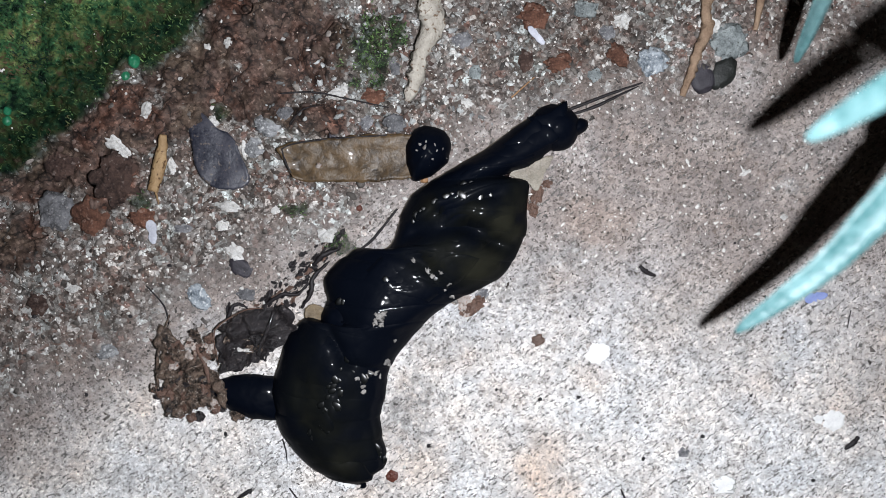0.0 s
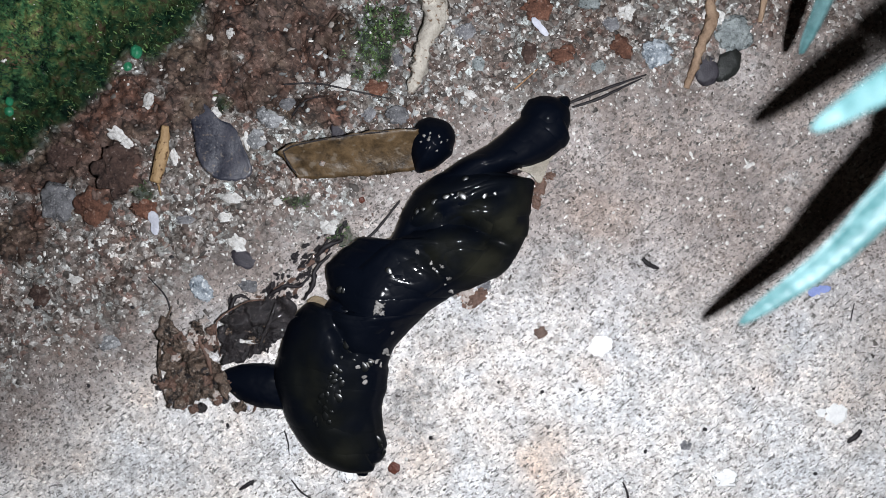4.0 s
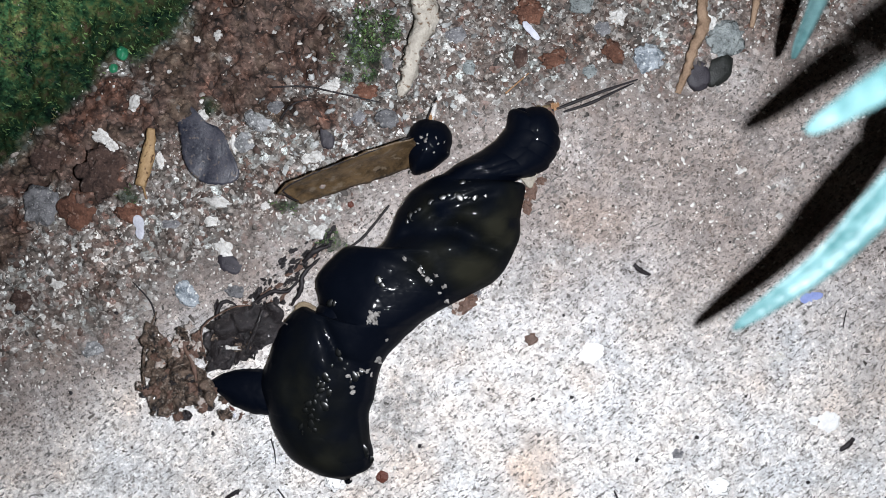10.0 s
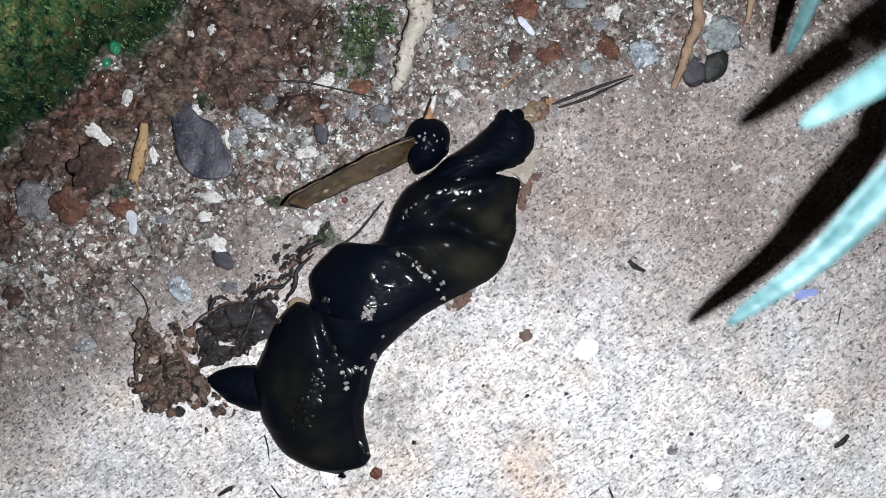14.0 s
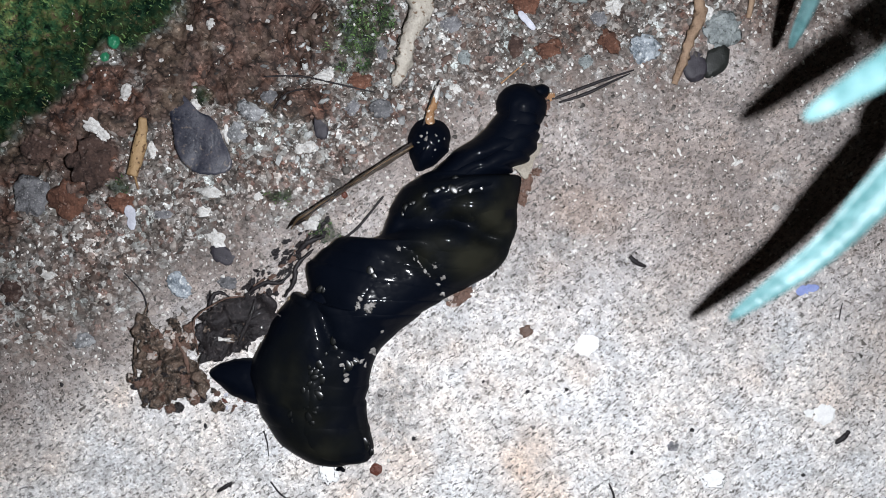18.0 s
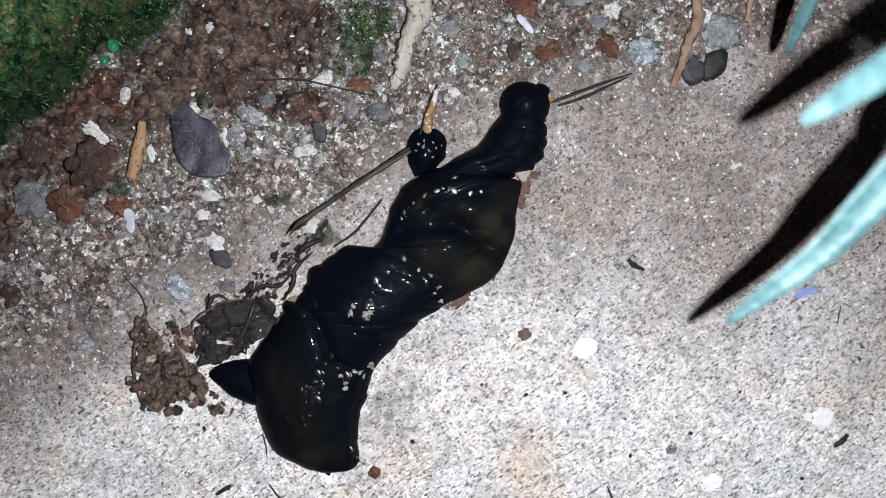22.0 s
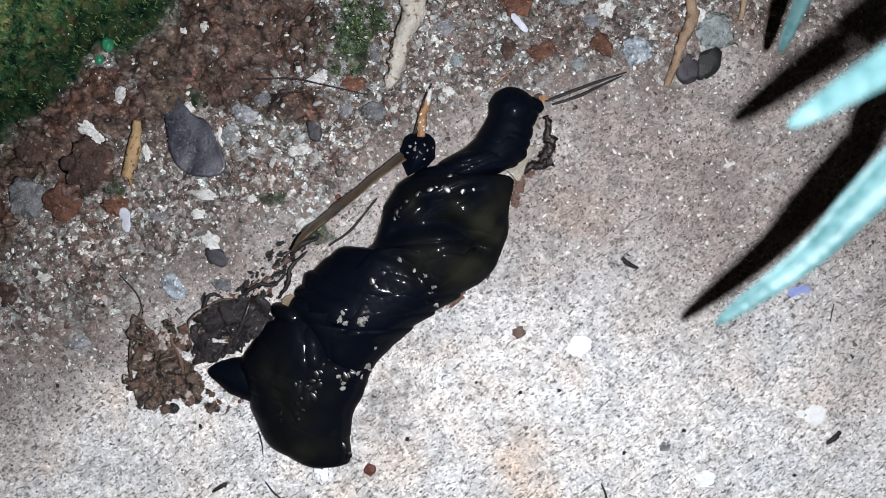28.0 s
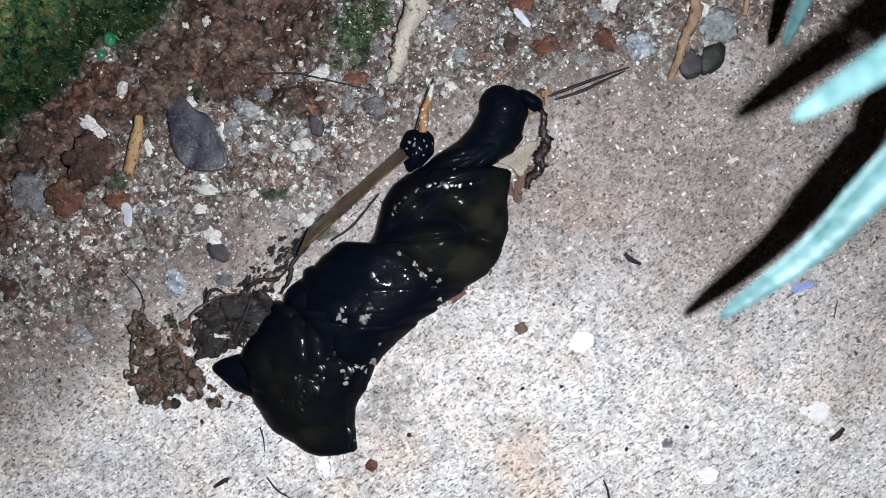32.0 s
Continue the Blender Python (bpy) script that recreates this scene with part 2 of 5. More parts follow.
    earth = mix(nodes, links, 1.0, earth, ramp(nodes, links, tint, [(0.36, (1.06, 0.98, 0.92)), (0.5, (0.98, 1.02, 1.02)), (0.64, (0.95, 1.08, 1.08))]), "MULTIPLY")
    earth = mix(nodes, links, 1.0, earth, ramp(nodes, links, patch, [(0.33, (0.75, 0.76, 0.78)), (0.65, (1.7, 1.72, 1.78))]), "MULTIPLY")
    red = ramp(nodes, links, mid, [(0.30, (0.022, 0.015, 0.0125)), (0.44, (0.064, 0.041, 0.033)), (0.58, (0.118, 0.077, 0.062)), (0.74, (0.19, 0.142, 0.124))])
    red = mix(nodes, links, 1.0, red, ramp(nodes, links, tint, [(0.36, (1.25, 0.97, 0.86)), (0.5, (0.9, 0.9, 0.9)), (0.64, (0.95, 1.04, 0.95))]), "MULTIPLY")
    red = mix(nodes, links, 0.85, red, pebbles, "MULTIPLY")
    bent = nodes.new("ShaderNodeVectorMath")
    bent.operation = "MULTIPLY_ADD"
    slow = nodes.new("ShaderNodeTexNoise")
    slow.inputs["Scale"].default_value, slow.inputs["Detail"].default_value = 260, 4
    links.new(pos, slow.inputs["Vector"])
    links.new(slow.outputs["Color"], bent.inputs[0])
    bent.inputs[1].default_value = (0.007, 0.007, 0.007)
    links.new(pos, bent.inputs[2])
    # cracks drawn in the clay's colour only, their shade darkened in, without relief
    cracks = nodes.new("ShaderNodeTexVoronoi")
    cracks.feature = "DISTANCE_TO_EDGE"
    cracks.inputs["Scale"].default_value = 130
    links.new(bent.outputs[0], cracks.inputs["Vector"])
    red = mix(nodes, links, 1.0, red, ramp(nodes, links, cracks.outputs["Distance"], [(0.0, (0.12, 0.11, 0.11)), (0.035, (0.75, 0.73, 0.72)), (0.09, (1.05, 1.05, 1.05))]), "MULTIPLY")
    # shade under the overhanging moss border, put into its colour
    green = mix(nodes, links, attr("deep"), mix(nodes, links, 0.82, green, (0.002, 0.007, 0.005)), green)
    green = mix(nodes, links, 0.6, green, pebbles, "MULTIPLY")
    # rusty and grey stains on the slab
    col = mix(nodes, links, attr("rust"), col, mix(nodes, links, 1.0, col, (0.97, 0.85, 0.76), "MULTIPLY"))
    worn = mix(nodes, links, 1.0, ramp(nodes, links, mid, [(0.3, (0.07, 0.068, 0.07)), (0.5, (0.30, 0.295, 0.29)), (0.68, (0.70, 0.69, 0.69))]), specks, "MULTIPLY")
    flecks = ramp(nodes, links, noise_tex(nodes, links, wob, 900, 4, 0.75), [(0.46, (1, 1, 1)), (0.60, (0.35, 0.35, 0.35))])
    col = mix(nodes, links, mix(nodes, links, 1.0, attr("grime"), flecks, "MULTIPLY"), col, worn)
    col = mix(nodes, links, attr("soil"), col, earth)
    col = mix(nodes, links, attr("clay"), col, red)
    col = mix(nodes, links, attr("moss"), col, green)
    links.new(col, bsdf.inputs["Base Color"])
    bsdf.inputs["Roughness"].default_value = 0.75
    dull = nodes.new("ShaderNodeMath")
    dull.operation = "MULTIPLY_ADD"
    links.new(attr("moss"), dull.inputs[0])
    dull.inputs[1].default_value, dull.inputs[2].default_value = -0.29, 0.33
    links.new(dull.outputs[0], bsdf.inputs["Specular IOR Level"])
    high = nodes.new("ShaderNodeMath")
    high.operation = "MULTIPLY_ADD"
    links.new(d4, high.inputs[0])
    high.inputs[1].default_value = -0.5
    links.new(grain, high.inputs[2])
    bump_into(nodes, links, bsdf, high.outputs[0], 0.42, 0.00026)
    return m


def skin_material():
    """Wet, nearly black skin with olive mottling and a slimy coat."""
    m, nodes, links, bsdf = nodes_of("skin")
    tc = nodes.new("ShaderNodeTexCoord").outputs["Object"]
    olive = nodes.new("ShaderNodeAttribute")
    olive.attribute_name = "olive"
    col = ramp(nodes, links, olive.outputs["Fac"], [(0.0, (0.0018, 0.0030, 0.0066)), (0.4, (0.0050, 0.0058, 0.0060)), (1.0, (0.0165, 0.0165, 0.0115))])
    links.new(col, bsdf.inputs["Base Color"])
    bsdf.inputs["Roughness"].default_value = 0.55
    bsdf.inputs["Specular IOR Level"].default_value = 0.03
    bsdf.inputs["Coat IOR"].default_value = 1.42
    facing = nodes.new("ShaderNodeLayerWeight")
    facing.inputs["Blend"].default_value = 0.5
    gloss = ramp(nodes, links, facing.outputs["Facing"], [(0.16, (0.22, 0.22, 0.22)), (0.5, (0.03, 0.03, 0.03))])
    links.new(gloss, bsdf.inputs["Coat Weight"])
    bsdf.inputs["Coat Roughness"].default_value = 0.10
    # beads of slime, in patches, over slow waves of the skin
    beads = nodes.new("ShaderNodeTexVoronoi")
    beads.feature = "SMOOTH_F1"
    beads.inputs["Scale"].default_value, beads.inputs["Smoothness"].default_value = 780, 0.35
    links.new(tc, beads.inputs["Vector"])
    sq = nodes.new("ShaderNodeMath")
    sq.operation = "MULTIPLY"
    links.new(beads.outputs["Distance"], sq.inputs[0])
    links.new(beads.outputs["Distance"], sq.inputs[1])
    patch = ramp(nodes, links, noise_tex(nodes, links, tc, 330, 2, 0.5), [(0.40, (0.12, 0.12, 0.12)), (0.56, (1, 1, 1))])
    amount = nodes.new("ShaderNodeMath")
    amount.operation = "MULTIPLY"
    links.new(sq.outputs[0], amount.inputs[0])
    links.new(patch, amount.inputs[1])
    high = nodes.new("ShaderNodeMath")
    high.operation = "MULTIPLY_ADD"
    links.new(amount.outputs[0], high.inputs[0])
    high.inputs[1].default_value = -0.5
    links.new(noise_tex(nodes, links, tc, 240, 2, 0.5), high.inputs[2])
    bump_into(nodes, links, bsdf, high.outputs[0], 1.0, 0.00013)
    links.new(nodes["Bump"].outputs["Normal"], bsdf.inputs["Coat Normal"])
    return m


GROUND, SKIN = ground_material(), skin_material()
WHITE_STONE = surface("white_stone", (0.30, 0.285, 0.27), (0.74, 0.73, 0.71), 900, 0.7, 0.5, (0.4, 0.36, 0.3), vary=0.15, big=0.1)
GREY_STONE = surface("grey_stone", (0.06, 0.06, 0.066), (0.27, 0.27, 0.285), 620, 0.75, 1.0, (0.42, 0.41, 0.4), vary=0.3, big=0.0)
BLUE_STONE = surface("blue_grey_stone", (0.07, 0.085, 0.088), (0.33, 0.36, 0.36), 620, 0.7, 1.0, (0.06, 0.065, 0.06), vary=0.2, big=0.0)
MORTAR = surface("mortar", (0.05, 0.052, 0.055), (0.32, 0.325, 0.335), 650, 0.85, 1.0, (0.5, 0.5, 0.5), vary=0.25, big=0.0)
BROWN_STONE = surface("brown_stone", (0.06, 0.035, 0.028), (0.17, 0.11, 0.085), 800, 0.6, 0.4, vary=0.2)
RED_CLOD = surface("red_clay", (0.045, 0.018, 0.012), (0.20, 0.092, 0.06), 420, 0.9, 1.0, (0.25, 0.155, 0.12), vary=0.2, big=0.0)
BROWN_CLOD = surface("brown_clay", (0.018, 0.010, 0.009), (0.10, 0.06, 0.048), 380, 0.9, 1.2, (0.17, 0.13, 0.115), vary=0.2, big=0.0)
DARK_SHARD = surface("dark_slate", (0.012, 0.011, 0.015), (0.05, 0.045, 0.055), 700, 0.45, 0.5, vary=0.2)
GRIT = surface("grit", (0.045, 0.037, 0.033), (0.24, 0.215, 0.195), 1200, 0.75, 0.4, vary=0.75, island=True)
PALE_GRIT = surface("pale_grit", (0.5, 0.48, 0.45), (0.78, 0.76, 0.73), 1200, 0.65, 0.4, vary=0.2, island=True)
RED_GRIT = surface("red_grit", (0.045, 0.028, 0.023), (0.15, 0.10, 0.083), 1200, 0.8, 0.4, vary=0.5, island=True)
MOSS = surface("moss", (0.004, 0.020, 0.012), (0.11, 0.185, 0.064), 75, 0.5, 0.2, (0.10, 0.07, 0.04), vary=0.6, island=True, spec=0.3, big=-0.25)
DROP_GREEN = surface("green_bead", (0.008, 0.10, 0.045), (0.03, 0.22, 0.11), 500, 0.3, 0.3, coat=0.5)
ROOT = surface("pale_root", (0.26, 0.22, 0.18), (0.60, 0.56, 0.49), 380, 0.75, 0.8, (0.18, 0.12, 0.08))
TAN_ROOT = surface("tan_root", (0.13, 0.075, 0.045), (0.36, 0.25, 0.17), 450, 0.8, 0.7)
STICK = surface("tan_stick", (0.18, 0.10, 0.045), (0.46, 0.31, 0.16), 350, 0.6, 0.6, (0.10, 0.05, 0.02))
STRIP = surface("brown_dry_leaf", (0.013, 0.008, 0.004), (0.125, 0.080, 0.040), 200, 0.45, 0.2, (0.15, 0.115, 0.08), big=0.0, coat=0.15)
DEAD_LEAF = surface("brown_rotten_leaf", (0.005, 0.0035, 0.003), (0.185, 0.13, 0.098), 620, 0.5, 1.3, (0.3, 0.25, 0.21), coat=0.25, big=-0.15)
DARK_LEAF = surface("black_rotten_leaf", (0.005, 0.004, 0.005), (0.033, 0.028, 0.030), 500, 0.5, 1.0, (0.09, 0.075, 0.072), coat=0.2, big=-0.1)
SLATE_LEAF = surface("slate_coloured_leaf", (0.010, 0.013, 0.024), (0.060, 0.060, 0.076), 420, 0.4, 0.3, (0.12, 0.10, 0.09), coat=0.2, big=-0.1)
BLACK_STONE = surface("black_stone", (0.006, 0.007, 0.007), (0.022, 0.024, 0.022), 700, 0.4, 0.5)
BLADE = surface("blue_green_leaf", (0.012, 0.095, 0.10), (0.155, 0.295, 0.305), 160, 0.4, 0.3, spec=0.6, big=0.0)
TWIG = surface("black_twig", (0.005, 0.0045, 0.006), (0.02, 0.016, 0.018), 900, 0.55, 0.5)
FLESH = surface("pale_flesh", (0.13, 0.11, 0.085), (0.36, 0.32, 0.26), 500, 0.35, 0.5, coat=0.4)
CRUMB = surface("wet_crumb", (0.13, 0.10, 0.09), (0.5, 0.44, 0.4), 900, 0.45, 0.6, (0.22, 0.1, 0.06), vary=0.2, coat=0.3)
RUST = surface("red_brown_scrap", (0.022, 0.013, 0.010), (0.19, 0.112, 0.084), 800, 0.5, 0.9, coat=0.3)
BLUE_SCRAP = surface("blue_plastic", (0.16, 0.22, 0.48), (0.32, 0.38, 0.68), 500, 0.4, 0.2)
LILAC_SCRAP = surface("lilac_shell", (0.34, 0.35, 0.42), (0.66, 0.67, 0.74), 500, 0.4, 0.3)
SPOT = surface("red_brown_seed", (0.06, 0.018, 0.012), (0.14, 0.045, 0.03), 800, 0.45, 0.5)
MARGIN = surface("body_margin", (0.012, 0.009, 0.006), (0.07, 0.05, 0.03), 700, 0.35, 0.4, coat=0.4)
AGGREGATE = surface("white_aggregate", (0.80, 0.80, 0.80), (0.93, 0.93, 0.92), 700, 0.7, 0.15, vary=0.05, big=0.0)
MORTAR_GRIT = surface("mortar_grit", (0.10, 0.105, 0.105), (0.46, 0.47, 0.465), 900, 0.8, 0.9, vary=0.65, island=True)
HAIR = surface("brown_fibre", (0.05, 0.042, 0.036), (0.14, 0.12, 0.105), 900, 0.7, 0.3)
DARK_GRIT = surface("dark_grit", (0.03, 0.025, 0.022), (0.14, 0.12, 0.105), 1200, 0.8, 0.4, vary=0.6, island=True)
# Black gloss of the domes added to the skin to make its glints.
BEAD = surface("glint_dome", (0.001, 0.0015, 0.002), (0.004, 0.005, 0.005), 500, 0.6, 0.0, spec=0.0, coat=1.0)
BEAD.node_tree.nodes["Principled BSDF"].inputs["Coat Roughness"].default_value = 0.28
PALE_BLUE = surface("bluish_white_stone", (0.10, 0.125, 0.15), (0.42, 0.46, 0.50), 520, 0.7, 0.9, (0.66, 0.68, 0.69), vary=0.1, big=-0.15)
STUCK = surface("stuck_grit", (0.08, 0.075, 0.07), (0.40, 0.38, 0.36), 1500, 0.5, 0.9, vary=0.3)
AMBER = surface("amber_scrap", (0.05, 0.032, 0.018), (0.24, 0.18, 0.11), 600, 0.4, 0.6, coat=0.4)
SLIME = surface("maroon_slime", (0.003, 0.0015, 0.0015), (0.015, 0.0075, 0.0075), 900, 0.4, 0.5, (0.035, 0.02, 0.018), coat=0.4)
STRAW = surface("orange_straw", (0.14, 0.06, 0.022), (0.42, 0.24, 0.12), 500, 0.5, 0.5, (0.75, 0.7, 0.62))


# ---- mesh builders ----
def link_mesh(name, bm, material, parent=None, label="", smooth_shaded=True):
    me = bpy.data.meshes.new(name)
    bm.normal_update()
    bm.to_mesh(me)
    bm.free()
    for p in me.polygons:
        p.use_smooth = smooth_shaded
    me.materials.append(material)
    ob = new(name, me)
    if parent is not None:
        ob.parent = parent
    if label:
        ob["label"] = label
    return ob


def part(name, bm, material, parent, label=""):
    return link_mesh(name, bm, material, parent, label)


def spread(radii, n):
    """n radii round the circle, through the given ones, by a closed cubic."""
    k, out = len(radii), []
    for i in range(n):
        s = i * k / n
        j, u = int(s), s - int(s)
        a, b, c, d = (radii[(j + o) % k] for o in (-1, 0, 1, 2))
        out.append(b + 0.5 * u * (c - a + u * (2 * a - 5 * b + 4 * c - d + u * (3 * (b - c) + d - a))))
    return out


def lobe(radii, top, rim=0.25, power=2.3, wrinkle=0.07, seed=0, n=96, rings=26):
    """A soft cushion round the origin: an outline by radii, a domed back, a tucked-in rim."""
    bm, rr, rows = bmesh.new(), [r * U for r in spread(radii, n)], []
    top *= U
    profile = [(s / rings, rim + (1 - rim) * (1 - (s / rings) ** power) ** 0.62) for s in range(1, rings + 1)]
    profile += [(1.004, rim * 0.6), (0.985, rim * 0.25), (0.95, 0.0)]
    hub = bm.verts.new((0, 0, top))
    for s, h in profile:
        row = []
        for i in range(n):
            a = 2 * math.pi * i / n
            edge = 1 + 0.018 * noise.noise((6 * math.cos(a), 6 * math.sin(a), seed)) * min(1, s * s)
            x, y = rr[i] * s * edge * math.cos(a), rr[i] * s * edge * math.sin(a)
            q = Vector((x, y, 0)) * 330 + Vector((seed * 3.1, 0, 0))
            w = wrinkle * (noise.noise(q) + 0.5 * noise.noise(q * 2.7))
            z = top * h * (1 + 0.55 * w)
            row.append(bm.verts.new((x, y, max(z, 0))))
        rows.append(row)
    for i in range(n):
        bm.faces.new((hub, rows[0][i], rows[0][(i + 1) % n]))
        for r, t in zip(rows, rows[1:]):
            bm.faces.new((r[i], t[i], t[(i + 1) % n], r[(i + 1) % n]))
    bm.faces.new(rows[-1][::-1])
    return bm


def sheet(radii, thick=3, wave=6, lift=2, seed=0, n=72, rings=10, jag=0.06, size=60):
    """A flat, wavy leaf scrap: an outline by radii, two faces and an edge."""
    bm, rr = bmesh.new(), [r * U for r in spread(radii, n)]
    sides = []
    for side in (1, 0):
        rows = []
        for s in range(rings + 1):
            row = []
            for i in range(n if s else 1):
                a = 2 * math.pi * i / n
                e = 1 + jag * noise.noise((9 * math.cos(a), 9 * math.sin(a), seed)) + jag * noise.noise((24 * math.cos(a), 24 * math.sin(a), seed + 4))
                r = rr[i] * s / rings * e
                x, y = r * math.cos(a), r * math.sin(a)
                w = noise.noise((x / (size * U) + seed, y / (size * U), 0.3)) + 0.4 * noise.noise((x / (size * 0.35 * U) + seed, y / (size * 0.35 * U), 1.3))
                row.append(bm.verts.new((x, y, U * (lift + wave * (0.5 + w) + thick * side))))
            rows.append(row)
        for s, (r, t) in enumerate(zip(rows, rows[1:])):
            for i in range(n):
                j = (i + 1) % n
                f = (r[0], t[i], t[j]) if s == 0 else (r[i], t[i], t[j], r[j])
                bm.faces.new(f if side else f[::-1])
        sides.append(rows[-1])
    for i in range(n):
        j = (i + 1) % n
        bm.faces.new((sides[0][i], sides[1][i], sides[1][j], sides[0][j]))
    return bm


def rock(rx, ry, rz, seed=0, rough=0.25, level=3, flat=0.0):
    bm = bmesh.new()
    bmesh.ops.create_icosphere(bm, subdivisions=level, radius=1)
    for v in bm.verts:
        d = v.co.normalized()
        k = 1 + rough * (noise.noise(d * 1.4 + Vector((seed, 0, 0))) + 0.8 * noise.noise(d * 3.3 + Vector((0, seed, 0))) + 0.4 * noise.noise(d * 8 + Vector((0, 0, seed))))
        if level > 3:
            k += rough * 0.25 * noise.noise(d * 15 + Vector((seed, seed, 0)))
        p = d * k
        p.z = min(p.z, 1 - flat)
        v.co = (p.x * rx * U, p.y * ry * U, p.z * rz * U)
    return bm


def strand(points, radii, sides=8, steps=8, rough=0.2, seed=0):
    """A tapering, uneven cord through points in metres."""
    pts, n = [], len(points)
    for i in range(n - 1):
        for s in range(steps + (i == n - 2)):
            u = s / steps
            a, b, c, d = (Vector(points[min(max(i + o, 0), n - 1)]) for o in (-1, 0, 1, 2))
            p = b + 0.5 * u * (c - a + u * (2 * a - 5 * b + 4 * c - d + u * (3 * (b - c) + d - a)))
            pts.append((p, radii[i] + (radii[i + 1] - radii[i]) * u))
    bm, rows = bmesh.new(), []
    for k, (p, r) in enumerate(pts):
        way = (pts[min(k + 1, len(pts) - 1)][0] - pts[max(k - 1, 0)][0]).normalized()
        across = way.cross(Vector((0, 0, 1))).normalized() if abs(way.z) < 0.99 else Vector((1, 0, 0))
        up = across.cross(way)
        row = []
        for i in range(sides):
            a = 2 * math.pi * i / sides
            e = 1 + rough * noise.noise((k * 0.45 + seed, 2 * math.cos(a), 2 * math.sin(a)))
            row.append(bm.verts.new(p + (across * math.cos(a) + up * math.sin(a) * 0.85) * r * U * e))
        rows.append(row)
    for r, t in zip(rows, rows[1:]):
        for i in range(sides):
            bm.faces.new((r[i], r[(i + 1) % sides], t[(i + 1) % sides], t[i]))
    bm.faces.new(rows[0][::-1])
    bm.faces.new(rows[-1])
    bmesh.ops.recalc_face_normals(bm, faces=bm.faces)
    return bm


def put(ob, x, y, dz=0.0, rz=0.0, rx=0.0, ry=0.0):
    wx, wy = plan(x, y)
    ob.matrix_basis = pose(wx, wy, ground_z(wx, wy) + dz * U, rx, ry, rz)
    return ob


# ---- the ground ----
def axis(half, step):
    fine = np.arange(-half, half + step / 2, step)
    far = half + np.cumsum(step * 1.28 ** np.arange(1, 50))
    far = far[far < 60]
    return np.concatenate([-far[::-1], fine, far])


def make_ground():
    xs, ys = axis(0.096, 0.00028), axis(0.060, 0.00028)
    gx, gy = np.meshgrid(xs, ys)
    gx, gy = gx.ravel(), gy.ravel()
    nx, ny = len(xs), len(ys)
    me = bpy.data.meshes.new("ground")
    co = np.stack([gx, gy, height(gx, gy)], 1)
    i = (np.arange(ny - 1)[:, None] * nx + np.arange(nx - 1)[None, :]).ravel()
    quads = np.stack([i, i + 1, i + nx + 1, i + nx], 1)
    me.vertices.add(len(co))
    me.vertices.foreach_set("co", co.ravel())
    me.loops.add(quads.size)
    me.loops.foreach_set("vertex_index", quads.ravel())
    me.polygons.add(len(quads))
    me.polygons.foreach_set("loop_start", np.arange(len(quads)) * 4)
    me.polygons.foreach_set("use_smooth", np.ones(len(quads), dtype=bool))
    me.update(calc_edges=True)
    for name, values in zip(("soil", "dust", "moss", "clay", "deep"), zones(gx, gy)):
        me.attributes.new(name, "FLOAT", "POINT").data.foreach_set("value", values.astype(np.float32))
    for name, values in zip(("rust", "grime"), stains(gx, gy)):
        me.attributes.new(name, "FLOAT", "POINT").data.foreach_set("value", values.astype(np.float32))
    me.materials.append(GROUND)
    tagged(new("ground", me), "speckled concrete slab running into gritty soil and moss", "ground", kind="structure")


make_ground()


def scatter(name, count, size, material, label, where, seed, flat=0.65, sink=0.25):
    """Loose grains, many to a mesh; where(x, y, soil, dust, moss, clay) gives the chance of one at a place."""
    rng = np.random.default_rng(seed)
    bm = bmesh.new()
    bmesh.ops.create_icosphere(bm, subdivisions=1, radius=1)
    base = np.array([v.co[:] for v in bm.verts])
    faces = np.array([[v.index for v in f.verts] for f in bm.faces])
    bm.free()
    px, py = rng.uniform(-130, 1700, count * 4), rng.uniform(-130, 1010, count * 4)
    x, y = (px - 784) * U, (441 - py) * U
    keep = rng.random(count * 4) < where(px, py, *zones(x, y))
    x, y = x[keep][:count], y[keep][:count]
    n = len(x)
    r = size[0] * (size[1] / size[0]) ** (rng.random(n) ** 2.2) * U
    z = height(x, y)
    jit = 1 + rng.uniform(-0.42, 0.42, (n, len(base), 1))
    sq = np.stack([rng.uniform(0.6, 1.7, n), rng.uniform(0.5, 1.1, n), np.full(n, flat)], 1)[:, None, :]
    v = base[None] * jit * sq * r[:, None, None]
    a = rng.uniform(0, 6.28, n)
    c, s = np.cos(a)[:, None], np.sin(a)[:, None]
    v = np.stack([v[..., 0] * c - v[..., 1] * s + x[:, None], v[..., 0] * s + v[..., 1] * c + y[:, None], v[..., 2] + (z + sink * r)[:, None]], 2)
    f = (faces[None] + (np.arange(n) * len(base))[:, None, None]).reshape(-1, 3)
    me = bpy.data.meshes.new(name)
    v = v.reshape(-1, 3)
    me.vertices.add(len(v))
    me.vertices.foreach_set("co", v.ravel())
    me.loops.add(f.size)
    me.loops.foreach_set("vertex_index", f.ravel())
    me.polygons.add(len(f))
    me.polygons.foreach_set("loop_start", np.arange(len(f)) * 3)
    me.update(calc_edges=True)
    me.materials.append(material)
    return tagged(new(name, me), label, "gravel", kind="stuff")


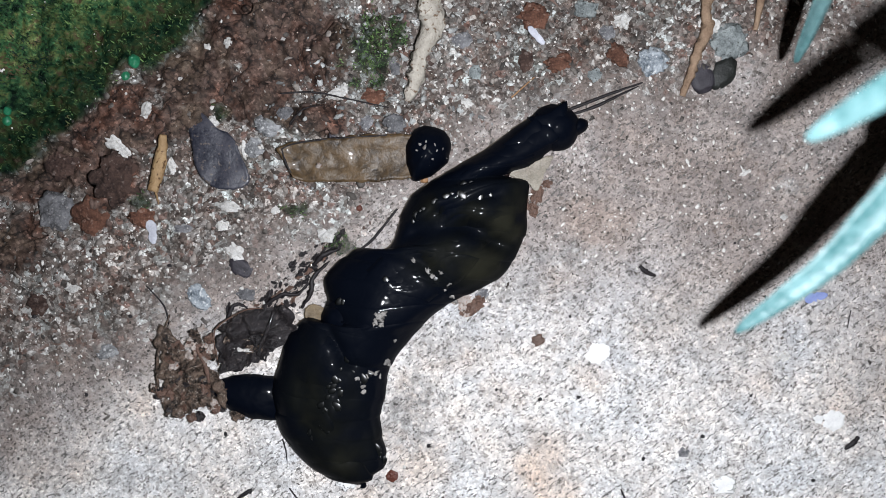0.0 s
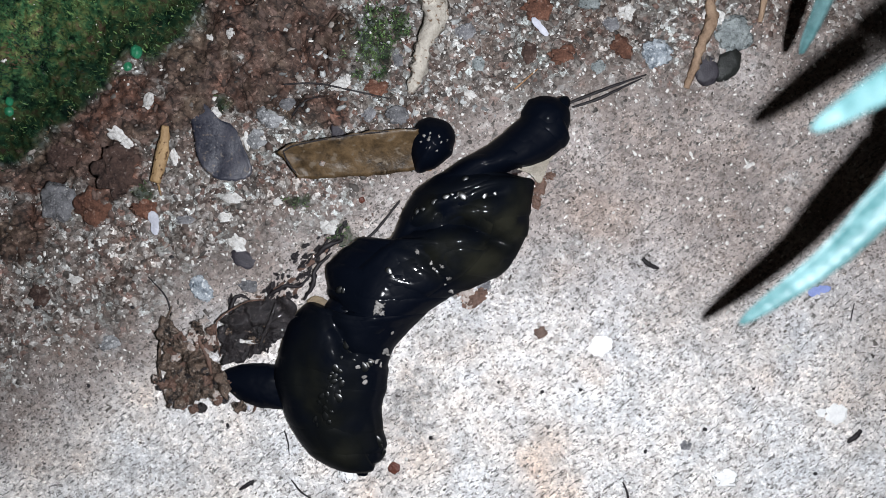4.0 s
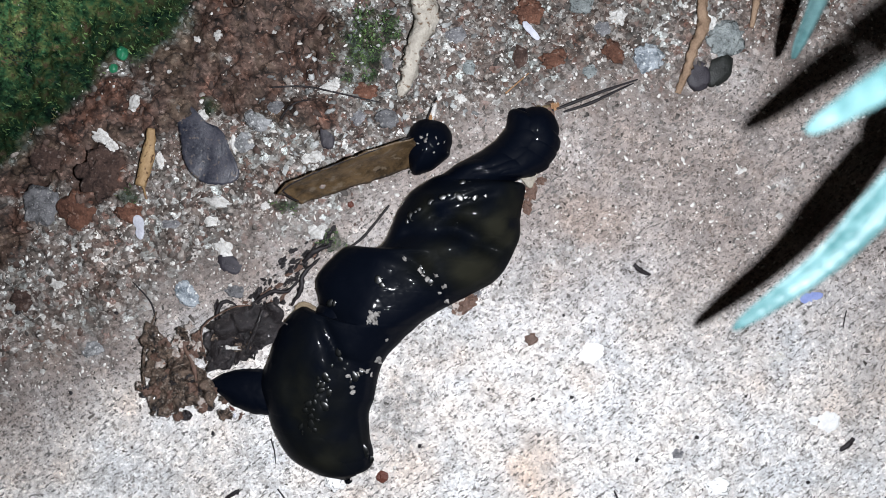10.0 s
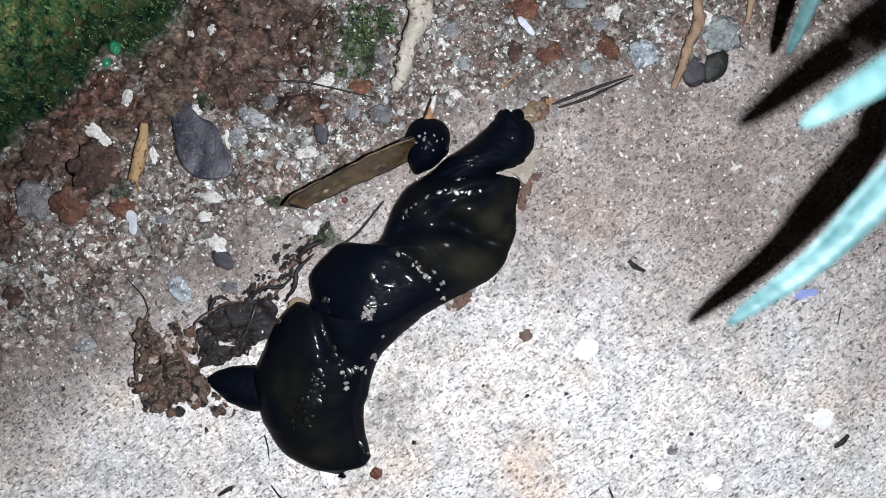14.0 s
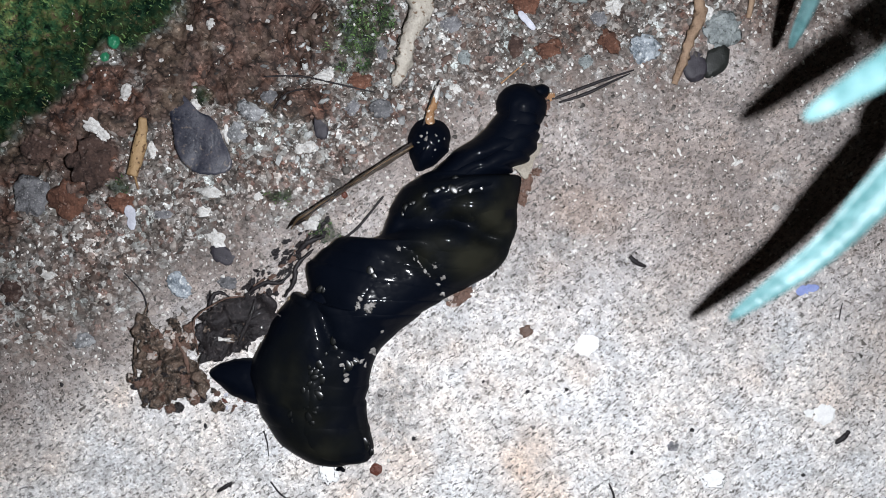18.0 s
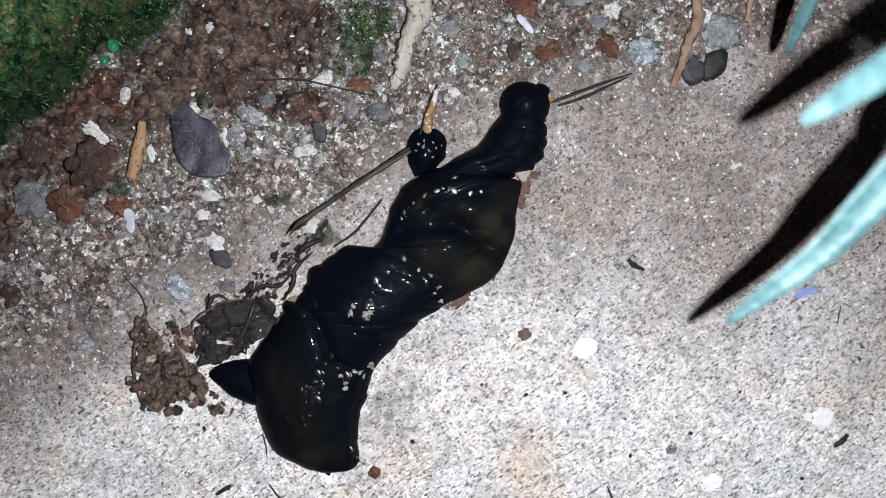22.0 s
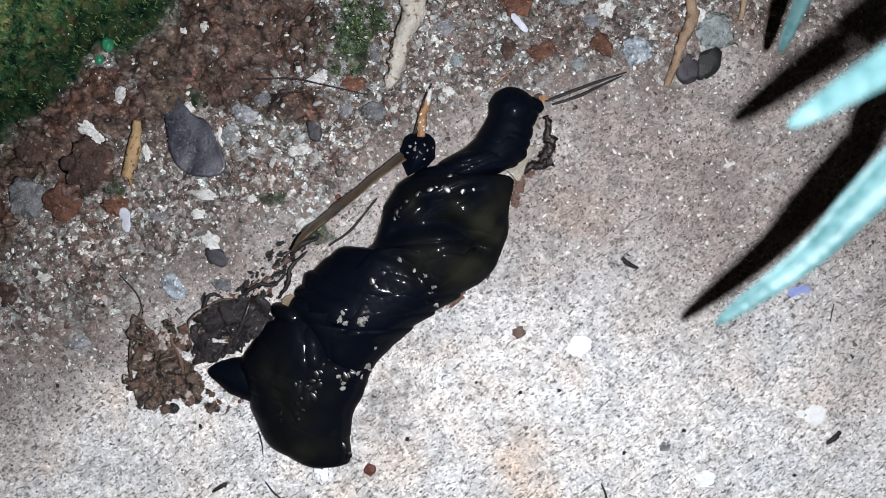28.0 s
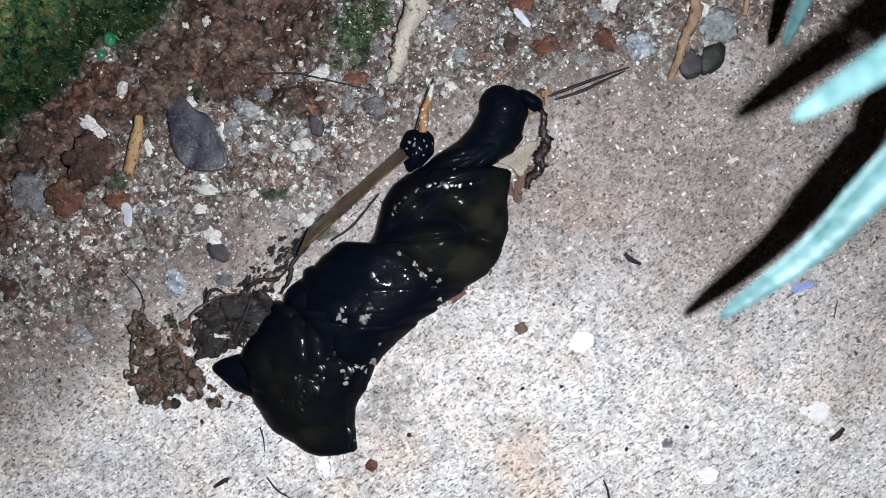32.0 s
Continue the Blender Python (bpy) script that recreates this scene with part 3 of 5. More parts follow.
scatter("grit", 10000, (1.2, 7.5), GRIT, "loose grey and brown grit on the soil", lambda px, py, so, du, mo, cl, de: so * (1 - mo) * (1 - 0.85 * cl) * 0.9 + (0.012 + 0.15 * (px < 480)) * du * (1 - so), 1, 0.6, -0.35)
scatter("dark_grit", 8500, (0.7, 2.5), DARK_GRIT, "fine dark grains strewn over the slab", lambda px, py, so, du, mo, cl, de: (1 - so) * (0.1 + (0.75 + 0.2 * (px < 520)) * du) * (fbm(px, py, 90, 3, 55) > -0.12), 6, 0.6, 0.0)
scatter("pale_grit", 6600, (0.8, 4.2), PALE_GRIT, "scattered white and pale mineral grains", lambda px, py, so, du, mo, cl, de: (0.5 * so * (1 - 0.99 * cl) + 0.42 * du + 0.1) * (1 - 0.96 * mo) * (1 - 0.93 * cl), 2, 0.6, -0.1)
scatter("red_grit", 1800, (1.5, 9), RED_GRIT, "crumbs of red-brown clay soil", lambda px, py, so, du, mo, cl, de: so * (1 - mo) * (0.3 + 0.6 * cl), 3, 0.6, -0.3)


def mortar_bed(px, py, so, du, mo, cl, de):
    near = 0 * px
    for cx, cy, rx, ry in ((610, 160, 95, 42), (505, 232, 70, 42), (715, 205, 70, 60), (620, 270, 110, 50), (830, 60, 80, 60), (560, 140, 50, 36), (680, 60, 110, 60), (800, 220, 90, 40), (560, 290, 90, 50), (420, 330, 80, 40)):
        near = np.maximum(near, smooth(1.1, 0.5, np.hypot((px - cx) / rx, (py - cy) / ry) + 0.8 * fbm(px, py, 50, 3, 33)))
    return near * so * (1 - mo)


scatter("mortar_grit", 3000, (2, 9), MORTAR_GRIT, "bluish grey crumbs of mortar in the soil", mortar_bed, 4, 0.6, -0.25)


def make_fibres():
    """Fine dark fibres and scratches of dirt lying on the slab."""
    rng = np.random.default_rng(5)
    px, py = rng.uniform(-100, 1680, 4000), rng.uniform(250, 980, 4000)
    x, y = (px - 784) * U, (441 - py) * U
    keep = (zones(x, y)[1] < 0.6) & (fbm(px, py, 160, 3, 91) > 0.02)
    x, y = x[keep][:420], y[keep][:420]
    n = len(x)
    a, half, w = rng.normal(0.75, 0.5, n), rng.uniform(2, 6.5, n) * U, rng.uniform(0.4, 0.8, n) * U
    bend, rows = rng.normal(0, 0.15, n), []
    for s in (-1, 0, 1):
        t = a + bend * s
        cx, cy = x + s * half * np.cos(t), y + s * half * np.sin(t)
        z, ww = height(cx, cy) + 0.3 * U, w * (1 if s == 0 else 0.45)
        rows += [(cx - ww * np.sin(t), cy + ww * np.cos(t), z), (cx, cy, z + 1.1 * ww), (cx + ww * np.sin(t), cy - ww * np.cos(t), z)]
    v = np.stack([np.stack(r, 1) for r in rows], 1).reshape(-1, 3).tolist()
    f = [(9 * k + i, 9 * k + i + 1, 9 * k + i + 4, 9 * k + i + 3) for k in range(n) for i in (0, 1, 3, 4)]
    me = bpy.data.meshes.new("dirt_fibres")
    me.from_pydata(v, [], f)
    me.materials.append(HAIR)
    tagged(new("dirt_fibres", me), "fine dark fibres strewn on the pale concrete", "fibres", kind="stuff")


make_fibres()


def make_moss():
    """Moss: short pointed leaflets standing in tufts."""
    rng = np.random.default_rng(9)
    px, py = rng.uniform(-130, 900, 60000), rng.uniform(-130, 480, 60000)
    x, y = (px - 784) * U, (441 - py) * U
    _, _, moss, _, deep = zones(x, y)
    # leaflets thinned where the border's painted shade lies
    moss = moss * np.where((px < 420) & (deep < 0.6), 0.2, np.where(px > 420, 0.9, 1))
    keep = rng.random(60000) < moss * (0.35 + 0.9 * (fbm(px, py, 40, 2, 77) > -0.05))
    x, y = x[keep][:17000], y[keep][:17000]
    n, z = len(x), height(x, y)
    a, lng, wid, tilt = rng.uniform(0, 6.28, n), rng.uniform(4, 10, n) * U, rng.uniform(0.5, 1.3, n) * U, rng.uniform(0.5, 1.35, n)
    dx, dy = np.cos(a), np.sin(a)
    foot, tip, midz = z - 2 * U, z + lng * np.cos(tilt) + 1 * U, z + lng * 0.5
    rows = [(x - dy * wid, y + dx * wid, foot), (x + dy * wid, y - dx * wid, foot),
            (x + dx * lng * np.sin(tilt) * 0.6 + dy * wid, y + dy * lng * np.sin(tilt) * 0.6 - dx * wid, midz),
            (x + dx * lng * np.sin(tilt), y + dy * lng * np.sin(tilt), tip),
            (x + dx * lng * np.sin(tilt) * 0.6 - dy * wid, y + dy * lng * np.sin(tilt) * 0.6 + dx * wid, midz)]
    v = np.stack([np.stack(r, 1) for r in rows], 1).reshape(-1, 3)
    k = np.arange(n)[:, None] * 5
    faces = np.concatenate([k + np.array([[0, 1, 2, 4]]), k + np.array([[4, 2, 3, 3]])], 1).reshape(-1, 4)
    me = bpy.data.meshes.new("moss")
    me.from_pydata(v.tolist(), [], [tuple(dict.fromkeys(f)) for f in faces.tolist()])
    me.materials.append(MOSS)
    tagged(new("moss", me), "damp green moss growing over the soil", "moss", kind="stuff")


make_moss()


# ---- stones, chips and clods ----
def stone(name, x, y, rx, ry, rz, material, label, category, rot=0, rough=0.25, seed=0, flat=0.0, sink=0.35, group=""):
    ob = link_mesh(name, rock(rx, ry, rz, seed, rough, (4 if rough > 0.3 else 3) if max(rx, ry) > 18 else 3 if max(rx, ry) > 7 else 2, flat), material, smooth_shaded=max(rx, ry) > 18)
    put(ob, x, y, rz * (1 - 2 * sink) * 0.5, rot)
    return tagged(ob, label, category, group)


WHITE = "small white mineral chip lying on the soil"
for k, (x, y, rx, ry, rz, rot) in enumerate([
        (214, 258, 17, 11, 8, -25), (228, 272, 12, 9, 7, -50), (268, 196, 8, 12, 7, -20), (262, 205, 7, 6, 5, 0), (310, 294, 8, 15, 7, 8),
        (380, 216, 10, 9, 8, 0), (374, 86, 6, 6, 5, 0), (412, 82, 8, 9, 6, 10), (325, 142, 4, 4, 4, 0), (434, 266, 6, 15, 6, 12),
        (578, 416, 15, 13, 9, 30), (590, 408, 8, 6, 6, 0), (132, 511, 13, 6, 4, 8), (1098, 42, 15, 13, 9, 0), (1256, 52, 11, 13, 8, 20),
        (1236, 46, 6, 9, 5, 0), (600, 168, 16, 9, 7, 10), (612, 158, 8, 8, 6, 0), (828, 182, 9, 6, 5, -20), (503, 70, 4, 4, 4, 0),
        (1318, 306, 11, 4, 3, 25), (1388, 630, 9, 9, 3, 0), (1372, 633, 5, 4, 3, 0), (575, 285, 12, 9, 7, 20), (560, 290, 9, 8, 6, 0),
        (1385, 385, 6, 5, 3, 0), (102, 662, 5, 5, 3, 0), (258, 602, 6, 4, 3, 0)]):
    stone("mineral_chip", x, y, rx, ry, rz, WHITE_STONE, WHITE, "chip", rot, 0.5, k * 1.7, group="white chips")
PALE = "pale angular pebble on the gritty soil"
for k, (x, y, rx, ry, rz, rot) in enumerate([(412, 366, 17, 8, 7, -12), (397, 400, 11, 8, 7, -5), (416, 446, 17, 11, 8, -40), (490, 372, 9, 7, 6, 10)]):
    stone("pale_pebble", x, y, rx, ry, rz, WHITE_STONE, PALE, "pebble", rot, 0.55, 40 + k, 0.3, group="pale pebbles")
FLAT_WHITE = "flat white stone set flush in the concrete"
for k, (x, y, rx, ry) in enumerate([(1060, 625, 18, 18), (1475, 743, 18, 17), (1448, 742, 8, 7), (1022, 754, 6, 6), (1284, 860, 20, 14), (612, 850, 16, 19)]):
    stone("white_aggregate_stone", x, y, rx, ry, 4, AGGREGATE, FLAT_WHITE, "stone", 0, 0.42, 60 + k, 0.5, 0.3, "white stones in the slab")
for k, (x, y, rx, ry, rz, m, rot, label) in enumerate([
        (100, 374, 31, 33, 15, GREY_STONE, 10, "rough grey stone half buried in soil"), (1152, 113, 26, 24, 11, PALE_BLUE, 0, "pale blue-green stone bedded in soil"),
        (1286, 78, 34, 30, 14, BLUE_STONE, 30, "mottled blue-grey stone with dark veins"), (1278, 130, 19, 32, 8, BLACK_STONE, -28, "dark wet stone beside a tan root"),
        (1241, 140, 22, 28, 7, DARK_SHARD, 10, "dark purple stone beside a tan root"), (350, 527, 27, 17, 7, PALE_BLUE, -45, "bluish grey stone with white flecks"),
        (437, 521, 16, 12, 8, GREY_STONE, 0, "greenish grey pebble on the dusty slab"),
        (953, 602, 11, 10, 6, BROWN_STONE, 0, "small brown pebble on pale concrete"), (1212, 801, 10, 8, 4, GREY_STONE, 0, "small grey pebble on pale concrete"),
        (478, 220, 24, 20, 9, MORTAR, 0, "rounded grey stone in the soil"), (455, 262, 18, 16, 8, MORTAR, 0, "grey stone in the soil"),
        (1035, 22, 20, 15, 9, BLUE_STONE, 0, "pale stone in the gravel"), (1072, 62, 14, 12, 8, GREY_STONE, 0, "grey pebble in the gravel"),
        (842, 132, 11, 15, 8, BLUE_STONE, 0, "pale grey pebble in the gravel"), (1050, 135, 15, 12, 7, BLUE_STONE, 0, "pale grey pebble in the gravel"),
        (820, 75, 18, 13, 9, GREY_STONE, 0, "grey pebble in the gravel"),
        (185, 625, 20, 13, 4, MORTAR, 20, "bluish fleck of mortar on the slab"), (700, 220, 20, 16, 9, GREY_STONE, 0, "grey stone in the soil"),
        (650, 218, 14, 11, 8, GREY_STONE, 40, "grey stone in the soil"), (700, 120, 10, 15, 8, GREY_STONE, 20, "grey pebble beside the pale root"),
        (325, 405, 14, 9, 6, GREY_STONE, 0, "flat grey pebble in the soil"), (510, 205, 16, 12, 9, GREY_STONE, 0, "grey pebble in the soil")]):
    stone("stone", x, y, rx, ry, rz, m, label, "stone", rot, 0.2 if m in (BLACK_STONE, DARK_SHARD) else 0.34, 80 + k, 0.25, 0.55)
for k, (x, y, rx, ry, rz, m, rot, label) in enumerate([
        (165, 378, 30, 34, 18, RED_CLOD, 0, "orange-red clod of clay soil"), (212, 318, 38, 42, 22, BROWN_CLOD, 30, "brown clod of clay soil"),
        (112, 292, 28, 24, 15, BROWN_CLOD, 0, "brown clod of clay soil"), 
        
        (1092, 100, 15, 22, 9, RED_CLOD, 40, "rusty orange lump in the gravel"),
        (945, 35, 24, 20, 10, RED_CLOD, 0, "rusty red lump in the gravel"), (930, 110, 13, 18, 8, BROWN_CLOD, 0, "dark red lump in the gravel"),
        (990, 115, 22, 15, 8, RED_CLOD, 0, "dull red lump in the gravel"), (65, 540, 18, 20, 6, BROWN_CLOD, 0, "dark brown clod on the dusty slab"),
        
        (660, 170, 22, 14, 8, RED_CLOD, 0, "orange lump of clay below the moss"), (255, 385, 22, 14, 9, RED_CLOD, 0, "small red clod of clay soil")]):
    stone("soil_clod", x, y, rx, ry, rz, m, label, "soil clod", rot, 0.45, 120 + k, 0.15, 0.5)
for k, (x, y, rx, ry, rot, label) in enumerate([(428, 475, 26, 15, -35, "dark slate shard on dusty concrete"), (595, 250, 12, 24, 10, "dark shard in the soil")]):
    stone("slate_shard", x, y, rx, ry, 4, DARK_SHARD, label, "shard", rot, 0.22, 150 + k, 0.3)
stone("seed", 695, 844, 11, 10, 6, SPOT, "red-brown seed on the pale concrete", "seed", 0, 0.2, 161)
stone("seed", 637, 368, 6, 6, 5, SPOT, "tiny dark seed on the slab", "seed", 0, 0.2, 162)
for k, (x, y, r) in enumerate([(250, 115, 12), (226, 135, 9), (26, 200, 8), (23, 216, 9)]):
    stone("green_bead", x, y, r * 0.85, r, r * 0.8, DROP_GREEN, "glossy green bead in the moss", "bead", 0, 0.12, 170 + k, group="green beads")


def scrap(name, x, y, radii, material, label, category, rot=0, thick=3, wave=5, lift=1, seed=0, jag=0.08, dz=0, size=60):
    return tagged(put(link_mesh(name, sheet(radii, thick, wave, lift, seed, jag=jag, size=size), material), x, y, dz, rot), label, category)


scrap("blue_shred", 1440, 525, [23, 12, 9, 6, 9, 13, 19, 17, 7, 9, 5, 14], BLUE_SCRAP, "shred of blue plastic on the slab", "litter", 12, 1, 2, 1, 1)
scrap("lilac_shell_bit", 948, 70, [20, 10, 6, 5, 6, 12, 22, 11, 6, 5, 6, 11], LILAC_SCRAP, "curved lilac shell fragment in gravel", "shell", -48, 3, 6, 6, 2)
scrap("shell_crescent", 274, 410, [9, 12, 16, 21, 17, 9, 5, 7, 14, 22, 15, 9], LILAC_SCRAP, "pale crescent shell fragment on soil", "shell", 10, 3, 5, 4, 3)

# ---- fallen leaves ----
scrap("fallen_leaf", 398, 284, [36, 33, 36, 42, 49, 58, 102, 74, 54, 49, 46, 46, 48, 51, 53, 58, 62, 46], SLATE_LEAF, "dark slate-purple fallen leaf lying on soil", "leaf", 0, 2, 9, 10, 4, 0.03, 0, 90)
dead = scrap("rotten_leaf", 335, 655, [46, 36, 34, 40, 34, 46, 92, 66, 40, 52, 40, 54, 72, 78, 70, 66, 92, 78], DEAD_LEAF, "crumpled brown rotten leaf on concrete", "leaf", 0, 3, 34, 1, 5, 0.13, 0, 17)
part("curled_rim", strand([(-0.0032, 0.0098, 0.001), (-0.0046, 0.0040, 0.0022), (-0.0050, -0.002, 0.002), (-0.004, -0.0072, 0.001)], [1.2, 2.2, 2.2, 1.2], 7, 7, 0.9, 3), DEAD_LEAF, dead)
part("fold", strand([(0.0015, 0.0045, 0.0018), (0.0035, 0.001, 0.0022), (0.004, -0.003, 0.0015)], [2, 4, 2], 7, 7, 0.7, 5), RUST, dead, "rust-red fold")
for k, (x, y, r, m) in enumerate([(338, 632, 14, CRUMB), (362, 620, 17, RUST), (320, 612, 12, RUST), (385, 715, 12, CRUMB), (300, 700, 14, RUST), (350, 690, 16, DEAD_LEAF), (425, 732, 12, DEAD_LEAF)]):
    scrap("leaf_flake", x, y, [r, r * 0.7, r * 1.1, r * 0.8, r * 0.9, r * 0.6, r * 1.1, r * 0.8], m, "flake of rotten leaf on the brown leaf", "leaf flake", 40 * k, 3, 5, 14, 20 + k, 0.25, 0, 20)
black = scrap("black_leaf", 450, 597, [74, 86, 86, 68, 54, 50, 46, 48, 55, 61, 63, 73, 66, 50, 42, 40, 42, 49], DARK_LEAF, "curled blackened leaf with a rust-brown rim", "leaf", 0, 4, 32, 10, 6, 0.16, 0, 34)
part("rim", strand([(-0.0058, -0.0048, 0.0018), (-0.0063, 0.0004, 0.0030), (-0.0052, 0.0026, 0.0028), (-0.001, 0.0050, 0.0030), (0.0025, 0.0054, 0.0030)], [0.8, 1.4, 1.6, 1.2, 0.8], 7, 7, 1.2, 7), RUST, black, "rust-brown curled rim")
part("ridge", strand([(0.0042, 0.0048, 0.0032), (0.0030, 0.0012, 0.0036), (0.0012, -0.0028, 0.003)], [2, 4, 2], 7, 7, 0.5, 8), DARK_LEAF, black)
part("glint_scale", rock(16, 3, 2, 9, 1.0, 3), WHITE_STONE, black, "pale torn streak").matrix_basis = pose(-0.0016, -0.0018, 0.0034, 0, 0, -4)
for k, (x, y, rx, ry, rot) in enumerate([(505, 520, 16, 8, 40), (470, 528, 20, 7, 20), (530, 505, 18, 10, 50), (548, 480, 22, 9, 60), (405, 548, 7, 16, 0), (560, 455, 20, 8, 55), (520, 540, 12, 8, 20), (455, 540, 12, 5, 10), (485, 500, 14, 5, -20)]):
    stone("bark_crumb", x, y, rx * 0.45, ry * 0.5, 6, (TWIG, DARK_LEAF, DARK_LEAF, RUST)[k % 4], "dark crumb of rotten bark on the slab", "bark crumb", rot, 0.95, 190 + k, group="bark crumbs")
scrap("amber_scrap", 566, 562, [18, 20, 22, 26, 28, 24, 18, 16, 20, 24, 26, 20], AMBER, "translucent amber scrap under the animal", "scrap", 20, 3, 8, 10, 8)
scrap("flesh_scrap", 942, 306, [22, 30, 44, 26, 17, 13, 12, 14, 20, 44, 30, 22, 20, 24, 34, 26, 22, 20], FLESH, "pale wet scrap of flesh on concrete", "food scrap", 0, 5, 6, 4, 9, 0.08)
for k, (x, y, rx, ry, m, rot) in enumerate([(952, 345, 9, 16, RUST, -20), (944, 372, 8, 14, RUST, 10), (968, 325, 8, 7, RUST, 0), (838, 542, 17, 12, RUST, 20), (820, 530, 16, 10, CRUMB, 0),
                                            (812, 515, 18, 9, CRUMB, -30), (850, 530, 10, 8, RUST, 0), (930, 360, 7, 12, RUST, 0)]):
    stone("food_crumb", x, y, rx, ry, 6, m, "reddish brown crumb of food on the slab", "crumb", rot, 0.55, 220 + k, group="food crumbs")

for k in range(110):
    u = 0.6 * random.random() ** 1.2
    x, y = 490 + 200 * u + random.uniform(-26, 10), 548 - 152 * u - 25 * math.sin(3.1 * u) + random.uniform(-26, 8)
    r = random.uniform(1.6, 5.5)
    stone("bark_crumb", x, y, r * 1.6, r * 0.8, r * 0.9, (DARK_LEAF, TWIG, DARK_LEAF, RUST, TWIG, CRUMB)[k % 6], "dark crumb of rotten bark on the slab", "bark crumb", random.uniform(20, 80), 0.6, 260 + k, group="bark crumbs")
for k in range(16):
    u, r = random.random(), random.uniform(4, 9)
    stone("food_crumb", 792 + 66 * u, 512 + 34 * math.sin(3 * u) + random.uniform(-6, 10), r * 1.3, r, r * 0.7, (CRUMB, RUST, GREY_STONE)[k % 3], "reddish brown crumb of food on the slab", "crumb", 40 * k, 0.6, 300 + k, group="food crumbs")
for k in range(84):
    a, d = random.uniform(0, 6.28), random.random() ** 0.6
    cx, cy, rx, ry = ((308, 640, 36, 92), (370, 700, 56, 42), (362, 612, 26, 34), (325, 700, 50, 40))[k % 4]
    x, y, r = cx + rx * d * math.cos(a), cy + ry * d * math.sin(a), random.uniform(4, 11)
    scrap("leaf_flake", x, y, [r, r * random.uniform(0.4, 1.2), r * 0.9, r * random.uniform(0.4, 1.3), r * 0.8, r * random.uniform(0.5, 1.2), r * 1.1, r * 0.6], (DEAD_LEAF, RUST, CRUMB, DARK_LEAF, RUST, DEAD_LEAF)[k % 6], "flake of rotten leaf on the brown leaf", "leaf flake", 40 * k, 2, 7, 16, 330 + k, 0.3, 0, 14)
for k in range(18):
    a, d, r = random.uniform(0, 6.28), random.random() ** 0.6, random.uniform(4, 9)
    scrap("leaf_flake", 450 + 52 * d * math.cos(a), 597 + 40 * d * math.sin(a), [r, r * 0.6, r * 1.2, r * 0.7, r, r * 0.5, r * 1.1, r * 0.8], (DARK_LEAF, DEAD_LEAF, DARK_LEAF)[k % 3], "dark flake lying on the black leaf", "leaf flake", 50 * k, 2, 5, 24, 400 + k, 0.3, 0, 14)

for k in range(22):
    stone("glittering_crumb", 415 + 62 * random.random(), 700 + 40 * random.random(), random.uniform(2.5, 7), random.uniform(2, 6), 3, (LILAC_SCRAP, WHITE_STONE, RUST, CRUMB, SPOT)[k % 5], "tiny glittering crumb beside the rotten leaf", "crumb", 30 * k, 0.6, 430 + k, group="glittering crumbs")
stone("amber_crumb", 958, 215, 25, 17, 9, AMBER, "glossy amber lump beside the twig", "crumb", 20, 0.5, 459)
stone("brown_crumb", 978, 210, 11, 16, 7, RUST, "wet brown crumb at the end of the twig", "crumb", -20, 0.6, 460)
stone("brown_crumb", 992, 196, 8, 7, 5, STRAW, "wet brown crumb at the end of the twig", "crumb", 10, 0.6, 461)

for k, (x, y, r) in enumerate([(1025, 703, 4), (957, 707, 4), (1140, 812, 4), (398, 770, 4), (441, 872, 5), (1245, 772, 4), (300, 470, 4), (1300, 430, 3), (880, 690, 3), (1010, 560, 3), (150, 700, 4), (230, 560, 4), (60, 560, 5), (1440, 850, 4), (760, 790, 4), (1330, 700, 3)]):
    stone("black_speck", x, y, r, r * 0.8, r * 0.6, TWIG, "tiny black speck on the slab", "speck", 30 * k, 0.4, 470 + k, group="black specks")

# ---- sticks, roots, twigs ----
def cord(name, pts, radii, material, label, category, rough=0.25, seed=0, sides=8, rise=0.6):
    where = [(*plan(x, y), ground_z(*plan(x, y)) + r * rise * U + z * U) for (x, y, z), r in zip(pts, radii)]
    return tagged(link_mesh(name, strand(where, radii, sides, 8, rough, seed), material), label, category)


cord("pale_root", [(760, -60, 6), (752, -10, 8), (768, 45, 8), (748, 100, 8), (740, 140, 6), (722, 182, 2)], [20, 17, 21, 12, 14, 6], ROOT, "thick pale beige root lying on gravel", "root", 0.9, 1, 14)
cord("tan_root", [(1252, -50, 8), (1247, -5, 10), (1239, 30, 10), (1243, 62, 10), (1226, 100, 9), (1219, 132, 7), (1205, 172, 3)], [11, 10, 8, 10, 8, 7, 5], TAN_ROOT, "tan root running out of the soil", "root", 0.8, 2, 12)
cord("tan_root", [(1342, -50, 4), (1338, 0, 5), (1328, 60, 2)], [8, 7, 4], TAN_ROOT, "thin tan root tip in the soil", "root", 0.4, 3, 8)
stick = cord("dry_stick", [(300, 242, 10), (291, 290, 10), (279, 340, 9)], [6, 12, 9], STICK, "short tan split stick on the soil", "stick", 0.35, 4, 10)
part("splinter", strand([(*plan(281, 336), ground_z(*plan(281, 336)) + 8 * U), (*plan(283, 362), ground_z(*plan(283, 362)) + 3 * U)], [3, 0.8], 6, 5), STICK, stick)
cord("black_twig", [(985, 204, 2), (1038, 184, 3), (1085, 166, 3), (1135, 149, 1)], [2.4, 3.0, 2.6, 1.2], TWIG, "thin black forked twig on the slab", "twig", 0.5, 5, 6)
